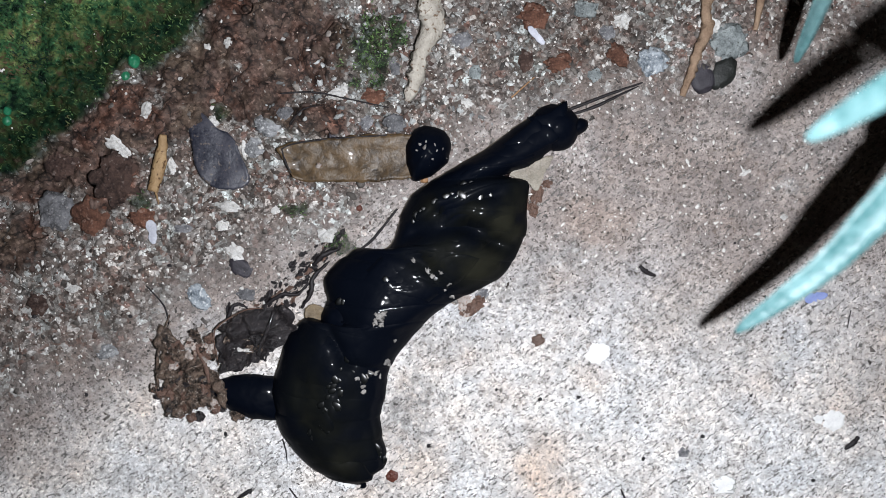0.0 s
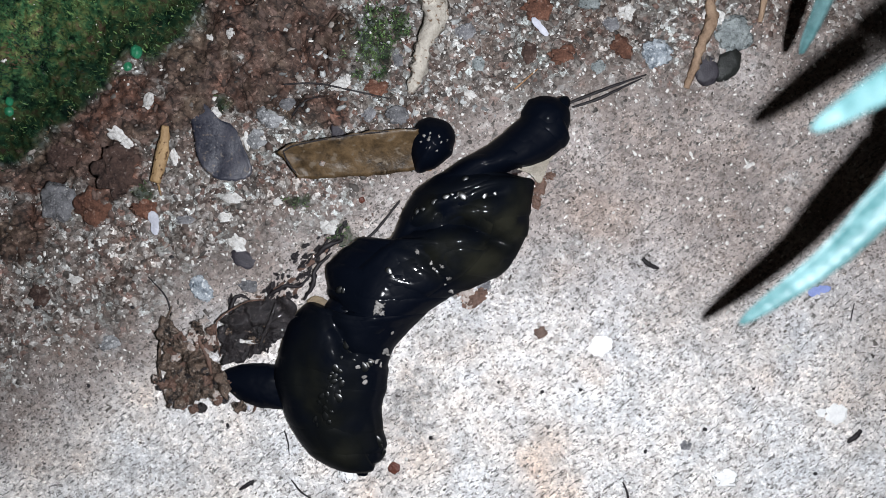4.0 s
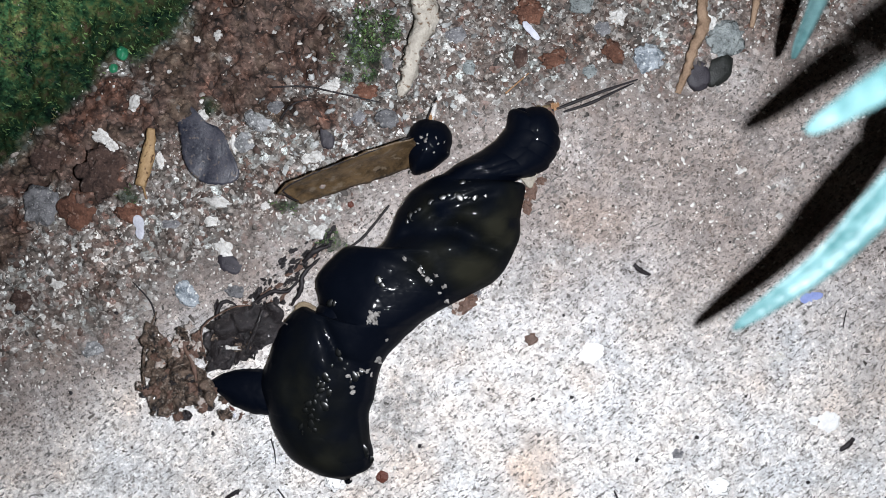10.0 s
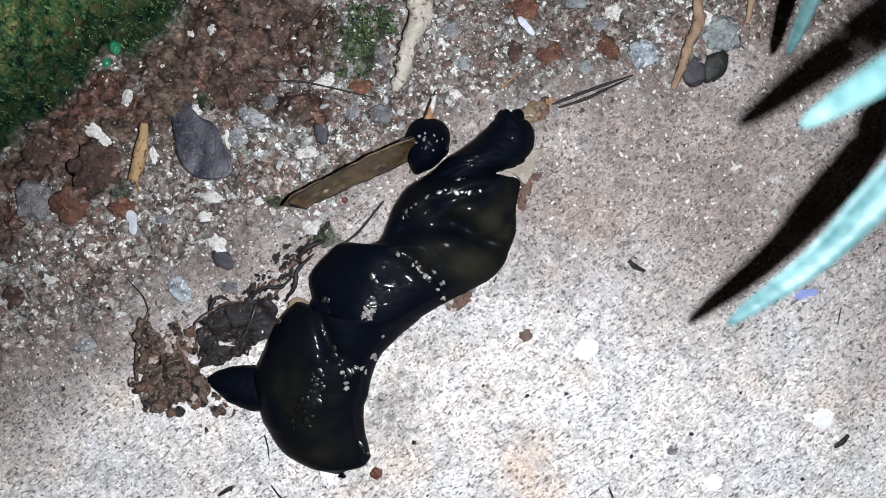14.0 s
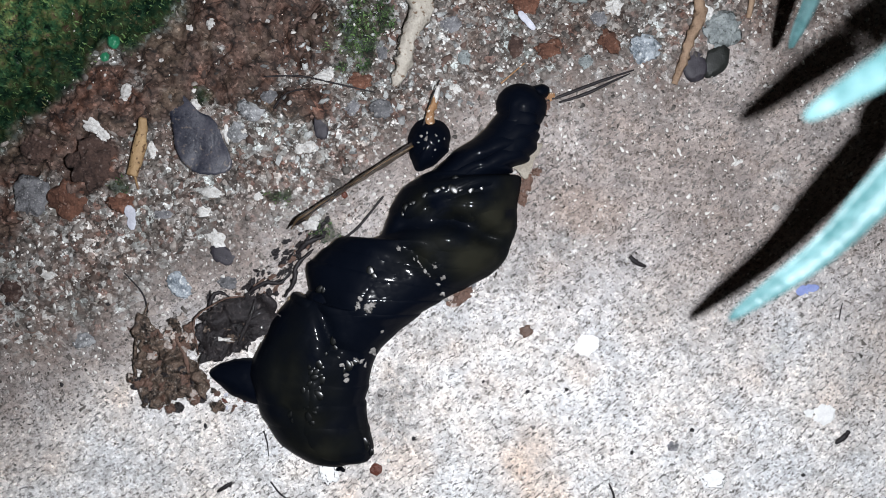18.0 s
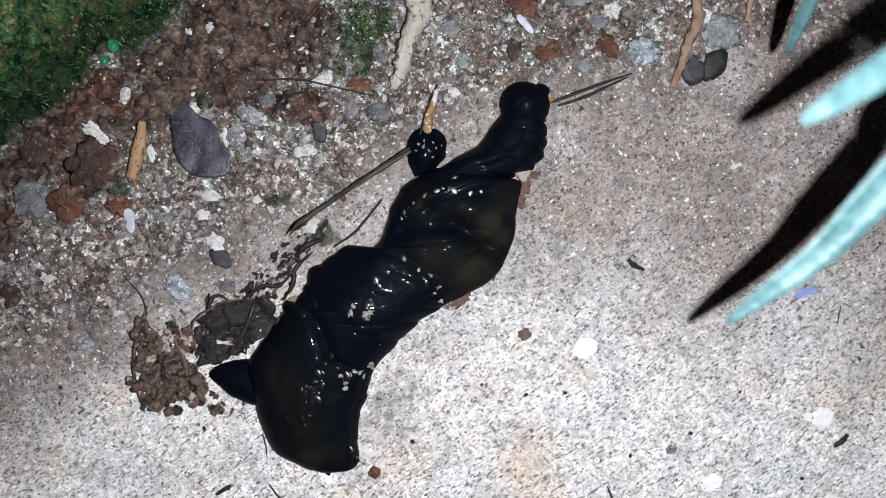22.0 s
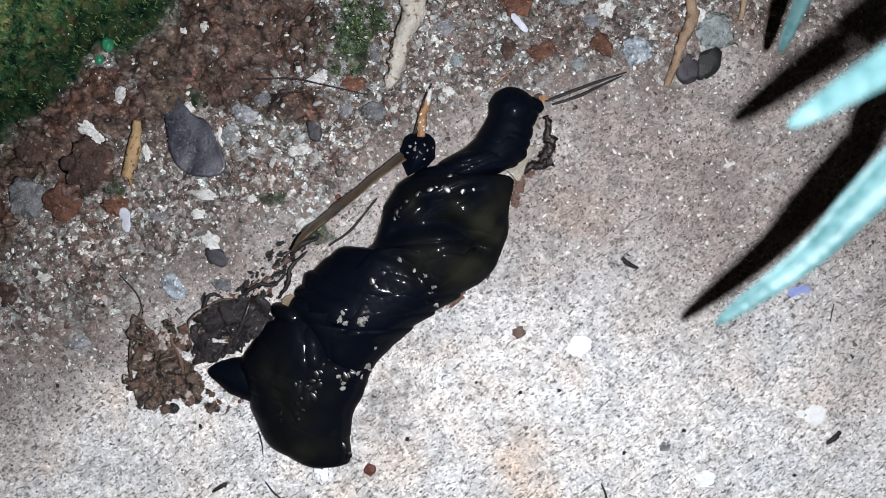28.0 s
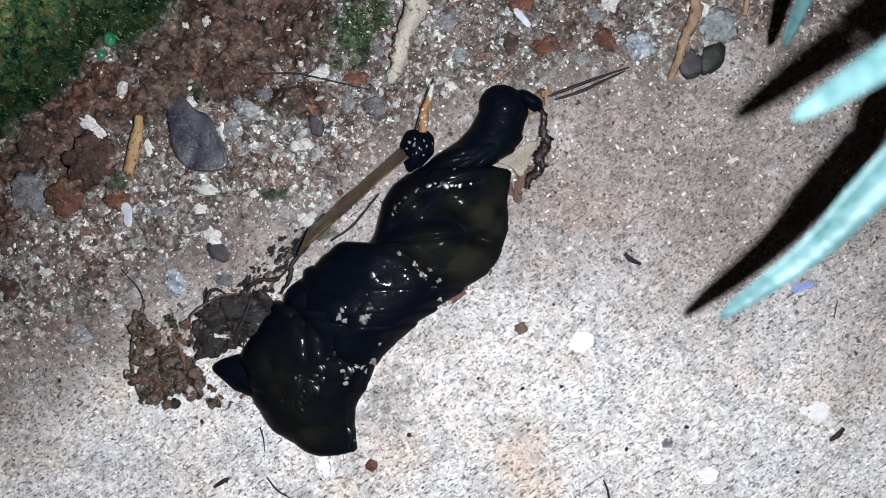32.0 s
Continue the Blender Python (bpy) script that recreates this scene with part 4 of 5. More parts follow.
cord("black_twig", [(1006, 206, 3), (1050, 192, 4), (1092, 172, 4), (1128, 155, 1)], [1.8, 3.0, 2.2, 1.0], TWIG, "thin black twig crossing another", "twig", 0.5, 6, 6)
cord("grass_stem", [(905, 175, 3), (945, 140, 5)], [1.6, 1.2], STRAW, "fine straw-coloured stem on gravel", "stem", 0.3, 8, 6)
cord("black_root_hair", [(500, 168, 4), (560, 166, 6), (620, 178, 5), (690, 192, 2)], [1.4, 1.8, 1.6, 0.8], TWIG, "fine black root hair across the soil", "root hair", 0.4, 9, 6)
cord("black_root_hair", [(520, 225, 4), (545, 200, 5), (575, 190, 3)], [1.4, 1.4, 0.8], TWIG, "fine black root hair across the soil", "root hair", 0.4, 10, 6)
cord("black_root_hair", [(260, 505, 2), (290, 540, 3), (300, 575, 2)], [1.0, 1.6, 1.8], TWIG, "fine dark hair beside the rotten leaf", "root hair", 0.4, 11, 6)
cord("black_root_hair", [(500, 778, 1), (506, 800, 1), (508, 822, 1)], [1.4, 1.2, 0.6], TWIG, "fine black bristle on pale concrete", "bristle", 0.3, 12, 6)
cord("black_root_hair", [(1100, 866, 1), (1108, 885, 1), (1112, 910, 1)], [1.2, 2.0, 1.6], TWIG, "fine black bristle on pale concrete", "bristle", 0.3, 13, 6)
cord("black_root_hair", [(512, 866, 1), (530, 888, 1), (552, 902, 1)], [1.2, 1.8, 1.2], TWIG, "fine black bristle on pale concrete", "bristle", 0.3, 14, 6)
cord("black_root_hair", [(1504, 548, 1), (1500, 566, 1), (1498, 580, 1)], [0.9, 1.1, 0.7], TWIG, "fine dark bristle on pale concrete", "bristle", 0.3, 15, 6)
cord("twig_bit", [(1494, 794, 1), (1506, 783, 2), (1518, 772, 1)], [2, 5, 3], TWIG, "short black twig fragment on the slab", "twig", 0.6, 16, 7)
cord("twig_bit", [(1132, 470, 1), (1142, 480, 2), (1160, 488, 1)], [3, 5, 2], TWIG, "short black twig fragment on the slab", "twig", 0.6, 17, 7)
cord("twig_bit", [(420, 884, 1), (432, 876, 2), (445, 868, 1)], [2, 4, 2], TWIG, "short black twig fragment on the slab", "twig", 0.6, 18, 7)
for pts, radii, seed in (([(535, 545, 3), (552, 518, 7), (558, 490, 6), (585, 462, 4)], [2, 4, 3.5, 1.5], 31), ([(404, 585, 5), (410, 550, 8), (424, 538, 6), (440, 546, 3)], [2, 3.5, 3, 1.5], 32), ([(470, 540, 3), (500, 522, 6), (528, 520, 5), (548, 500, 3)], [2, 4, 3, 2], 33),
                         ([(555, 470, 3), (575, 452, 7), (600, 440, 5)], [2, 5, 2], 34), ([(480, 560, 6), (492, 585, 8), (478, 612, 6), (470, 640, 3)], [1.5, 2.5, 2.5, 1.2], 35)):
    cord("bark_strip", pts, radii, TWIG, "twisted black strip of rotten bark", "bark strip", 1.2, seed, 8)
cord("black_stalk", [(622, 452, 4), (660, 425, 6), (705, 370, 8)], [2.0, 2.4, 1.6], TWIG, "thin black stalk beside the animal", "stalk", 0.4, 19, 7)
straw = cord("split_straw", [(782, 262, 4), (784, 232, 8), (792, 205, 10), (798, 178, 8)], [7, 8, 6, 3], STRAW, "orange split straw with a white tip", "straw", 0.8, 20, 8)
part("white_tip", rock(5, 17, 4, 3, 0.5, 2), WHITE_STONE, straw, "white frayed tip").matrix_basis = pose(*plan(795, 195), 0.0020, 0, 0, -12)
part("dark_fibre", strand([(*plan(770, 260), 0.002), (*plan(786, 205), 0.0024), (*plan(800, 172), 0.0018)], [2, 1.6, 0.8], 6, 6), TWIG, straw, "dark fibre")

# ---- the plant whose blades hang over the slab ----
def blade(points, widths, fold=0.25, steps=14):
    """A strap leaf through points in metres: a shallow V with thickness, tapering to its tip."""
    pts, n = [], len(points)
    for i in range(n - 1):
        for s in range(steps + (i == n - 2)):
            u = s / steps
            a, b, c, d = (Vector(points[min(max(i + o, 0), n - 1)]) for o in (-1, 0, 1, 2))
            pts.append((b + 0.5 * u * (c - a + u * (2 * a - 5 * b + 4 * c - d + u * (3 * (b - c) + d - a))), widths[i] + (widths[i + 1] - widths[i]) * u))
    bm, rows = bmesh.new(), []
    for k, (p, w) in enumerate(pts):
        way = (pts[min(k + 1, len(pts) - 1)][0] - pts[max(k - 1, 0)][0]).normalized()
        across = way.cross(Vector((0, 0, 1))).normalized()
        up = across.cross(way)
        row = []
        for s, lift in ((-1, 1), (-0.5, 0.32), (0, 0), (0.5, 0.32), (1, 1)):
            row.append(bm.verts.new(p + across * s * w + up * (fold * w * lift)))
        for s, lift in ((0.94, 1), (0.5, 0.32), (0, 0), (-0.5, 0.32), (-0.94, 1)):
            row.append(bm.verts.new(p + across * s * w + up * (fold * w * lift - 0.00025)))
        rows.append(row)
    for r, t in zip(rows, rows[1:]):
        for i in range(10):
            bm.faces.new((r[i], r[(i + 1) % 10], t[(i + 1) % 10], t[i]))
    bm.faces.new(rows[0][::-1])
    bm.faces.new(rows[-1])
    bmesh.ops.recalc_face_normals(bm, faces=bm.faces)
    return bm


EYE = Vector((0.0013, 0.0021, 0.1357))


def over(x, y, h):
    """The place at height h that stands over the plan's (x, y) as seen from the lens."""
    q = Vector((*plan(x, y), 0))
    return q + (EYE - q) * (h / EYE.z)


plant = tagged(new("strap_leaf_plant"), "blue-green strap-leaved plant hanging over the slab", "plant")
ROOT_AT = Vector((0.165, 0.105, 0))
plant.matrix_basis = Matrix.Translation(ROOT_AT)


def hang(points, widths, base):
    """One blade: seen points, then an arch back to its foot in the plant."""
    rows = [over(*p) for p in points]
    foot, last = Vector(base), rows[-1]
    step = (rows[-1] - rows[-2])
    rows += [last + step * 1.4, last + step * 1.4 + (foot - last) * 0.25 + Vector((0, 0, 0.012)), last + (foot - last) * 0.62 + Vector((0, 0, 0.022)), last + (foot - last) * 0.9 + Vector((0, 0, 0.012)), foot]
    part("leaf_blade", blade([p - ROOT_AT for p in rows], [w * 1e-3 for w in widths + [2.3, 2.4, 2.4, 2.2, 1.8]], 0.3), BLADE, plant)


hang([(1303, 588, 0.0442), (1318, 575, 0.0449), (1350, 551, 0.0460), (1397, 517, 0.0475), (1442, 482, 0.0486), (1487, 441, 0.0497), (1530, 393, 0.0510), (1580, 342, 0.0525), (1636, 276, 0.0545)], [0.2, 0.65, 1.0, 1.3, 1.5, 1.75, 2.05, 2.35, 2.1], (0.165, 0.105, 0.0))
hang([(1424, 248, 0.0578), (1440, 238, 0.0586), (1475, 216, 0.0600), (1520, 188, 0.0620), (1570, 157, 0.0640), (1640, 115, 0.067)], [0.3, 0.75, 1.15, 1.4, 1.6, 1.8], (0.162, 0.107, 0.0))
hang([(1405, 113, 0.022), (1411, 95, 0.0237), (1425, 60, 0.027), (1450, 0, 0.033), (1478, -60, 0.039)], [0.3, 0.8, 1.2, 1.6, 1.9], (0.163, 0.111, 0.0))
part("leaf_sheath", strand([(0, 0, -0.001), (0, 0.001, 0.012), (-0.001, 0.001, 0.025)], [45, 38, 22], 12, 6, 0.1), BLADE, plant)

# ---- the dry leaf strip that the animal turns ----
def strip_mesh():
    """A curled strip of dry leaf, from its held end at the origin along -x."""
    bm, rows, n, m = bmesh.new(), [], 40, 12
    for side in (0, 1):
        for i in range(n + 1):
            u = i / n
            w = 42 * (1.06 - 0.24 * u) * (1 - 0.25 * max(0, (u - 0.85) / 0.15) ** 2) * (0.84 + 0.16 * min(1, u * 3)) + 2.5 * noise.noise((u * 22, 0.5, 8))
            row = []
            for j in range(m + 1):
                s = 2 * j / m - 1
                x = -230 * u - 12 * s * u + 3 * noise.noise((9 * s, 0, 4))
                z = 5 * s * s + 3.5 * noise.noise((u * 6, s * 2.5, 1)) + 1.2 * noise.noise((u * 26, s * 4, 6)) + 6 * max(0, u - 0.93) / 0.07
                row.append(bm.verts.new((x * U, (w * s + 1.5 * noise.noise((u * 14, s, 2))) * U, (z + 2.2 * side + 2) * U)))
            rows.append(row)
    for side in (0, 1):
        for i in range(n):
            r, t = rows[side * (n + 1) + i], rows[side * (n + 1) + i + 1]
            for j in range(m):
                f = (r[j], t[j], t[j + 1], r[j + 1])
                bm.faces.new(f if side == 0 else f[::-1])
    low, high = rows[:n + 1], rows[n + 1:]
    for i in range(n):
        bm.faces.new((low[i][0], high[i][0], high[i + 1][0], low[i + 1][0]))
        bm.faces.new((low[i][m], low[i + 1][m], high[i + 1][m], high[i][m]))
    for j in range(m):
        bm.faces.new((low[0][j], low[0][j + 1], high[0][j + 1], high[0][j]))
        bm.faces.new((low[n][j], high[n][j], high[n][j + 1], low[n][j + 1]))
    bmesh.ops.recalc_face_normals(bm, faces=bm.faces)
    return bm


dry_strip = tagged(link_mesh("dry_leaf_strip", strip_mesh(), STRIP), "brown curled strip of dry leaf held by the animal", "leaf")
part("rolled_edge", strand([(-0.0004, 0.0037, 0.0006), (-0.012, 0.0038, 0.0007), (-0.0205, 0.0033, 0.0009), (-0.0233, 0.0024, 0.0011)], [1.2, 1.6, 1.4, 1.2], 7, 8, 0.6, 2), TWIG, dry_strip, "dark rolled edge")
part("end_lip", strand([(-0.0233, 0.0024, 0.0011), (-0.0228, 0.0001, 0.0012), (-0.0217, -0.0024, 0.0011)], [1, 2, 1], 7, 6, 0.4, 3), TWIG, dry_strip, "dark folded end")
part("grain_of_grit", rock(5, 5, 3, 4, 0.5, 2), CRUMB, dry_strip, "pale grit").matrix_basis = pose(-0.0172, -0.0008, 0.0007)

# ---- the animal ----
worm = tagged(new("land_flatworm"), "glossy black slimy land flatworm bunched up on concrete", "flatworm")


def body(name, at, radii, top, label="", **kw):
    ob = part(name, lobe(radii, top, **kw), SKIN, worm, label)
    ob.matrix_basis = pose(*plan(*at), 0)
    return ob


tail_flap = body("tail_flap", (445, 704), [72, 69, 62, 59, 56, 50, 45, 43, 42, 42, 42, 44, 47, 52, 57, 66, 75, 80, 66, 56, 50, 46, 41, 38, 37, 36, 37, 38, 39, 41, 46, 53, 61, 61, 62, 66], 32, "pointed flat tail flap", seed=3, rim=0.15)
knob = body("gripping_knob", (760, 275), [37, 43, 48, 50, 50, 51, 49, 44, 42, 39, 41, 44, 52, 42, 37, 33, 33, 37], 62, "dark knob gripping the dry leaf", seed=11, power=2.0)

head = body("head", (980, 204), [44, 42, 40, 41, 43, 44, 43, 41, 40, 42, 44, 43], 50, "rounded probing head end", seed=9, power=2.2, rim=0.12)
snout = body("snout", (942, 181), [27, 23, 17, 14, 14, 17, 23, 27, 23, 17, 14, 14, 17, 23], 26, "narrow black tip of the head end", seed=10, rim=0.12)
left_fold = body("left_fold", (600, 560), [44, 46, 44, 40, 38, 40, 44, 46, 44, 40, 38, 40], 54, seed=2, rim=0.15)

# The body bends: where its two margins pass at each time, station by station from front to back of each stretch.
TRUNK_ROWS, NECK_ROWS = {}, {}


def trunk_at(t, left, right):
    TRUNK_ROWS[t] = np.array(left, float), np.array(right, float)


def neck_at(t, left, right):
    NECK_ROWS[t] = np.array(left, float), np.array(right, float)


trunk_at(0, [(757, 326), (730, 346), (711, 381), (690, 435), (640, 442), (606, 463), (575, 490), (586, 532), (584, 573), (544, 566), (512, 597), (495, 639), (488, 680), (484, 736), (505, 774), (546, 815), (588, 846), (622, 854)],
         [(904, 312), (934, 329), (937, 370), (929, 415), (911, 456), (881, 494), (836, 516), (795, 535), (757, 569), (726, 601), (695, 645), (685, 673), (685, 701), (676, 728), (676, 763), (685, 804), (679, 825), (653, 843)])
trunk_at(6, [(760, 325), (720, 367), (708, 398), (682, 432), (644, 436), (610, 453), (576, 488), (579, 519), (585, 560), (551, 548), (510, 581), (491, 629), (482, 685), (493, 716), (513, 761), (544, 811), (586, 839), (619, 845)],
         [(921, 327), (940, 342), (938, 387), (926, 433), (907, 472), (878, 503), (828, 523), (788, 541), (744, 576), (717, 604), (689, 635), (685, 668), (683, 699), (673, 733), (674, 769), (681, 801), (669, 827), (644, 838)])
trunk_at(12, [(773, 326), (742, 349), (721, 383), (692, 442), (634, 444), (604, 468), (580, 502), (587, 543), (598, 567), (557, 547), (519, 585), (499, 636), (482, 680), (493, 721), (503, 755), (531, 803), (575, 830), (616, 843)],
         [(915, 324), (940, 334), (933, 384), (932, 425), (916, 466), (893, 500), (846, 528), (801, 552), (764, 576), (730, 607), (700, 641), (685, 682), (680, 706), (671, 734), (672, 771), (679, 802), (677, 824), (647, 838)])
trunk_at(18, [(763, 338), (736, 358), (716, 392), (696, 441), (636, 441), (603, 463), (575, 495), (576, 521), (586, 551), (559, 541), (526, 575), (496, 622), (475, 673), (483, 713), (503, 754), (530, 791), (571, 824), (611, 834)],
         [(914, 331), (941, 340), (938, 383), (931, 424), (925, 461), (899, 498), (845, 529), (798, 553), (765, 580), (728, 607), (698, 638), (685, 675), (681, 695), (677, 729), (684, 770), (694, 807), (682, 820), (649, 832)])
trunk_at(24, [(763, 328), (743, 345), (716, 388), (697, 453), (653, 458), (623, 473), (590, 510), (573, 534), (563, 544), (547, 564), (523, 595), (497, 622), (472, 649), (484, 696), (498, 756), (515, 800), (555, 817), (592, 833)],
         [(914, 330), (944, 339), (941, 390), (929, 437), (916, 480), (888, 511), (842, 541), (802, 565), (762, 596), (728, 633), (698, 664), (689, 687), (681, 714), (669, 748), (656, 789), (659, 816), (655, 835), (622, 835)])
trunk_at(32, [(771, 329), (737, 349), (704, 390), (691, 459), (644, 459), (617, 472), (587, 516), (567, 540), (550, 553), (533, 570), (506, 598), (486, 621), (465, 645), (480, 696), (493, 730), (524, 774), (561, 801), (625, 805)],
         [(909, 322), (930, 334), (929, 381), (927, 429), (917, 469), (894, 503), (853, 534), (800, 575), (766, 605), (739, 633), (709, 657), (696, 687), (685, 715), (669, 735), (667, 763), (667, 793), (663, 818), (639, 814)])

neck_at(0, [(771, 318), (816, 292), (861, 266), (905, 233), (945, 204), (971, 190)], [(851, 340), (895, 312), (930, 299), (957, 281), (975, 259), (999, 259)])
neck_at(2, [(766, 328), (815, 296), (860, 269), (904, 239), (939, 217), (957, 194)], [(850, 345), (905, 312), (939, 304), (969, 296), (994, 283), (1003, 273)])
neck_at(3.3, [(762, 333), (811, 296), (856, 274), (895, 246), (920, 222), (930, 195)], [(846, 348), (900, 315), (937, 307), (965, 295), (984, 278), (1006, 262)])
neck_at(6, [(763, 337), (812, 301), (852, 279), (886, 253), (911, 231), (921, 216)], [(847, 354), (911, 324), (941, 318), (965, 304), (995, 283), (1012, 260)])
neck_at(8, [(761, 340), (816, 305), (855, 279), (895, 252), (924, 227), (929, 203)], [(846, 356), (920, 326), (945, 322), (967, 311), (989, 289), (1010, 260)])
neck_at(10, [(774, 334), (818, 299), (862, 275), (891, 257), (901, 236), (909, 213)], [(853, 351), (921, 328), (951, 321), (975, 308), (995, 281), (1006, 252)])
neck_at(11, [(773, 331), (822, 296), (854, 281), (868, 268), (866, 242), (883, 229)], [(852, 350), (920, 325), (940, 317), (959, 307), (977, 290), (984, 264)])
neck_at(12.5, [(777, 323), (816, 294), (840, 276), (860, 262), (872, 248), (884, 236)], [(851, 349), (905, 319), (919, 314), (934, 306), (949, 297), (957, 285)])
neck_at(14, [(779, 326), (822, 290), (847, 273), (871, 255), (883, 238), (900, 221)], [(852, 353), (901, 318), (920, 315), (935, 307), (957, 289), (963, 259)])
neck_at(16.5, [(780, 331), (828, 284), (872, 255), (891, 235), (910, 220), (915, 201)], [(853, 357), (926, 325), (946, 315), (960, 298), (970, 268), (980, 234)])
neck_at(18, [(779, 335), (827, 289), (871, 262), (890, 242), (902, 220), (911, 196)], [(852, 361), (925, 330), (944, 312), (959, 294), (969, 268), (973, 234)])
neck_at(19, [(774, 335), (827, 289), (866, 265), (885, 245), (900, 221), (909, 196)], [(847, 362), (920, 327), (939, 319), (959, 303), (973, 273), (982, 239)])
neck_at(20, [(777, 332), (830, 286), (869, 262), (888, 237), (903, 218), (915, 193)], [(850, 359), (928, 321), (947, 314), (967, 295), (978, 266), (983, 227)])
neck_at(21, [(775, 333), (828, 292), (872, 269), (891, 235), (910, 218), (920, 196)], [(853, 357), (931, 325), (955, 317), (974, 297), (984, 263), (991, 234)])
neck_at(22, [(776, 335), (830, 296), (873, 276), (891, 244), (907, 219), (917, 198)], [(855, 356), (932, 331), (957, 319), (976, 301), (986, 272), (988, 238)])
neck_at(23.5, [(774, 333), (822, 296), (865, 271), (870, 247), (889, 229), (896, 203)], [(851, 353), (919, 329), (953, 314), (970, 294), (974, 260), (972, 231)])
neck_at(25.5, [(777, 333), (826, 300), (870, 277), (875, 241), (894, 226), (901, 201)], [(856, 354), (930, 332), (959, 317), (972, 299), (971, 260), (977, 230)])
neck_at(28, [(781, 337), (815, 304), (859, 282), (881, 260), (888, 233), (902, 206)], [(864, 356), (913, 328), (937, 318), (957, 303), (966, 274), (978, 242)])
neck_at(30, [(775, 336), (809, 306), (848, 280), (874, 260), (882, 233), (896, 203)], [(859, 355), (912, 322), (941, 310), (956, 290), (958, 261), (972, 232)])
neck_at(32, [(772, 333), (796, 308), (835, 283), (864, 259), (871, 230), (890, 202)], [(850, 351), (904, 319), (933, 302), (949, 278), (952, 248), (958, 229)])

def along(points, v):
    """The margin at stations v, by a cubic through its points; straight on past its ends."""
    n = len(points)
    v = np.asarray(v, float)
    i = np.clip(np.floor(v).astype(int), 0, n - 2)
    u = (v - i)[:, None]
    line = np.vstack([2 * points[0] - points[1], points, 2 * points[-1] - points[-2]])
    a, b, c, d = (line[i + o] for o in range(4))
    inside = b + 0.5 * u * (c - a + u * (2 * a - 5 * b + 4 * c - d + u * (3 * (b - c) + d - a)))
    return np.where((u < 0) | (u > 1), b + u * (c - b), inside)


def dist_to(x, y, p, q):
    """How far places are from the stretch p to q, in plan units."""
    dx, dy = q[0] - p[0], q[1] - p[1]
    s = np.clip(((x - p[0]) * dx + (y - p[1]) * dy) / (dx * dx + dy * dy), 0, 1)
    return np.hypot(x - p[0] - s * dx, y - p[1] - s * dy)


# Folds of the skin: from, to, width, depth; and the ridges between them.
FOLDS = [((745, 418), (823, 409), 16, 0.20), ((823, 409), (880, 440), 18, 0.34), ((880, 440), (928, 452), 16, 0.3), ((748, 458), (765, 480), 9, 0.10), ((765, 480), (815, 545), 9, 0.16),
         ((600, 560), (628, 630), 10, 0.16), ((628, 630), (680, 652), 11, 0.10), ((722, 431), (787, 384), 9, 0.10), ((787, 384), (880, 352), 9, 0.11), ((692, 442), (760, 470), 12, 0.07),
         ((540, 640), (560, 780), 16, 0.05), ((615, 700), (640, 800), 18, 0.06)]
RIDGES = [((730, 405), (782, 364), 10, 0.08), ((782, 364), (870, 335), 12, 0.08), ((690, 470), (670, 560), 24, 0.06), ((605, 640), (600, 710), 22, 0.10), ((600, 710), (570, 780), 22, 0.06),
          ((830, 445), (880, 480), 26, 0.08), ((820, 375), (900, 385), 22, 0.07), ((668, 770), (676, 815), 14, 0.2)]


# Where the dark skin turns olive: place and size.
OLIVE = [(840, 470, 75, 40), (905, 400, 50, 60), (820, 375, 60, 28), (575, 715, 60, 110), (620, 790, 60, 42)]


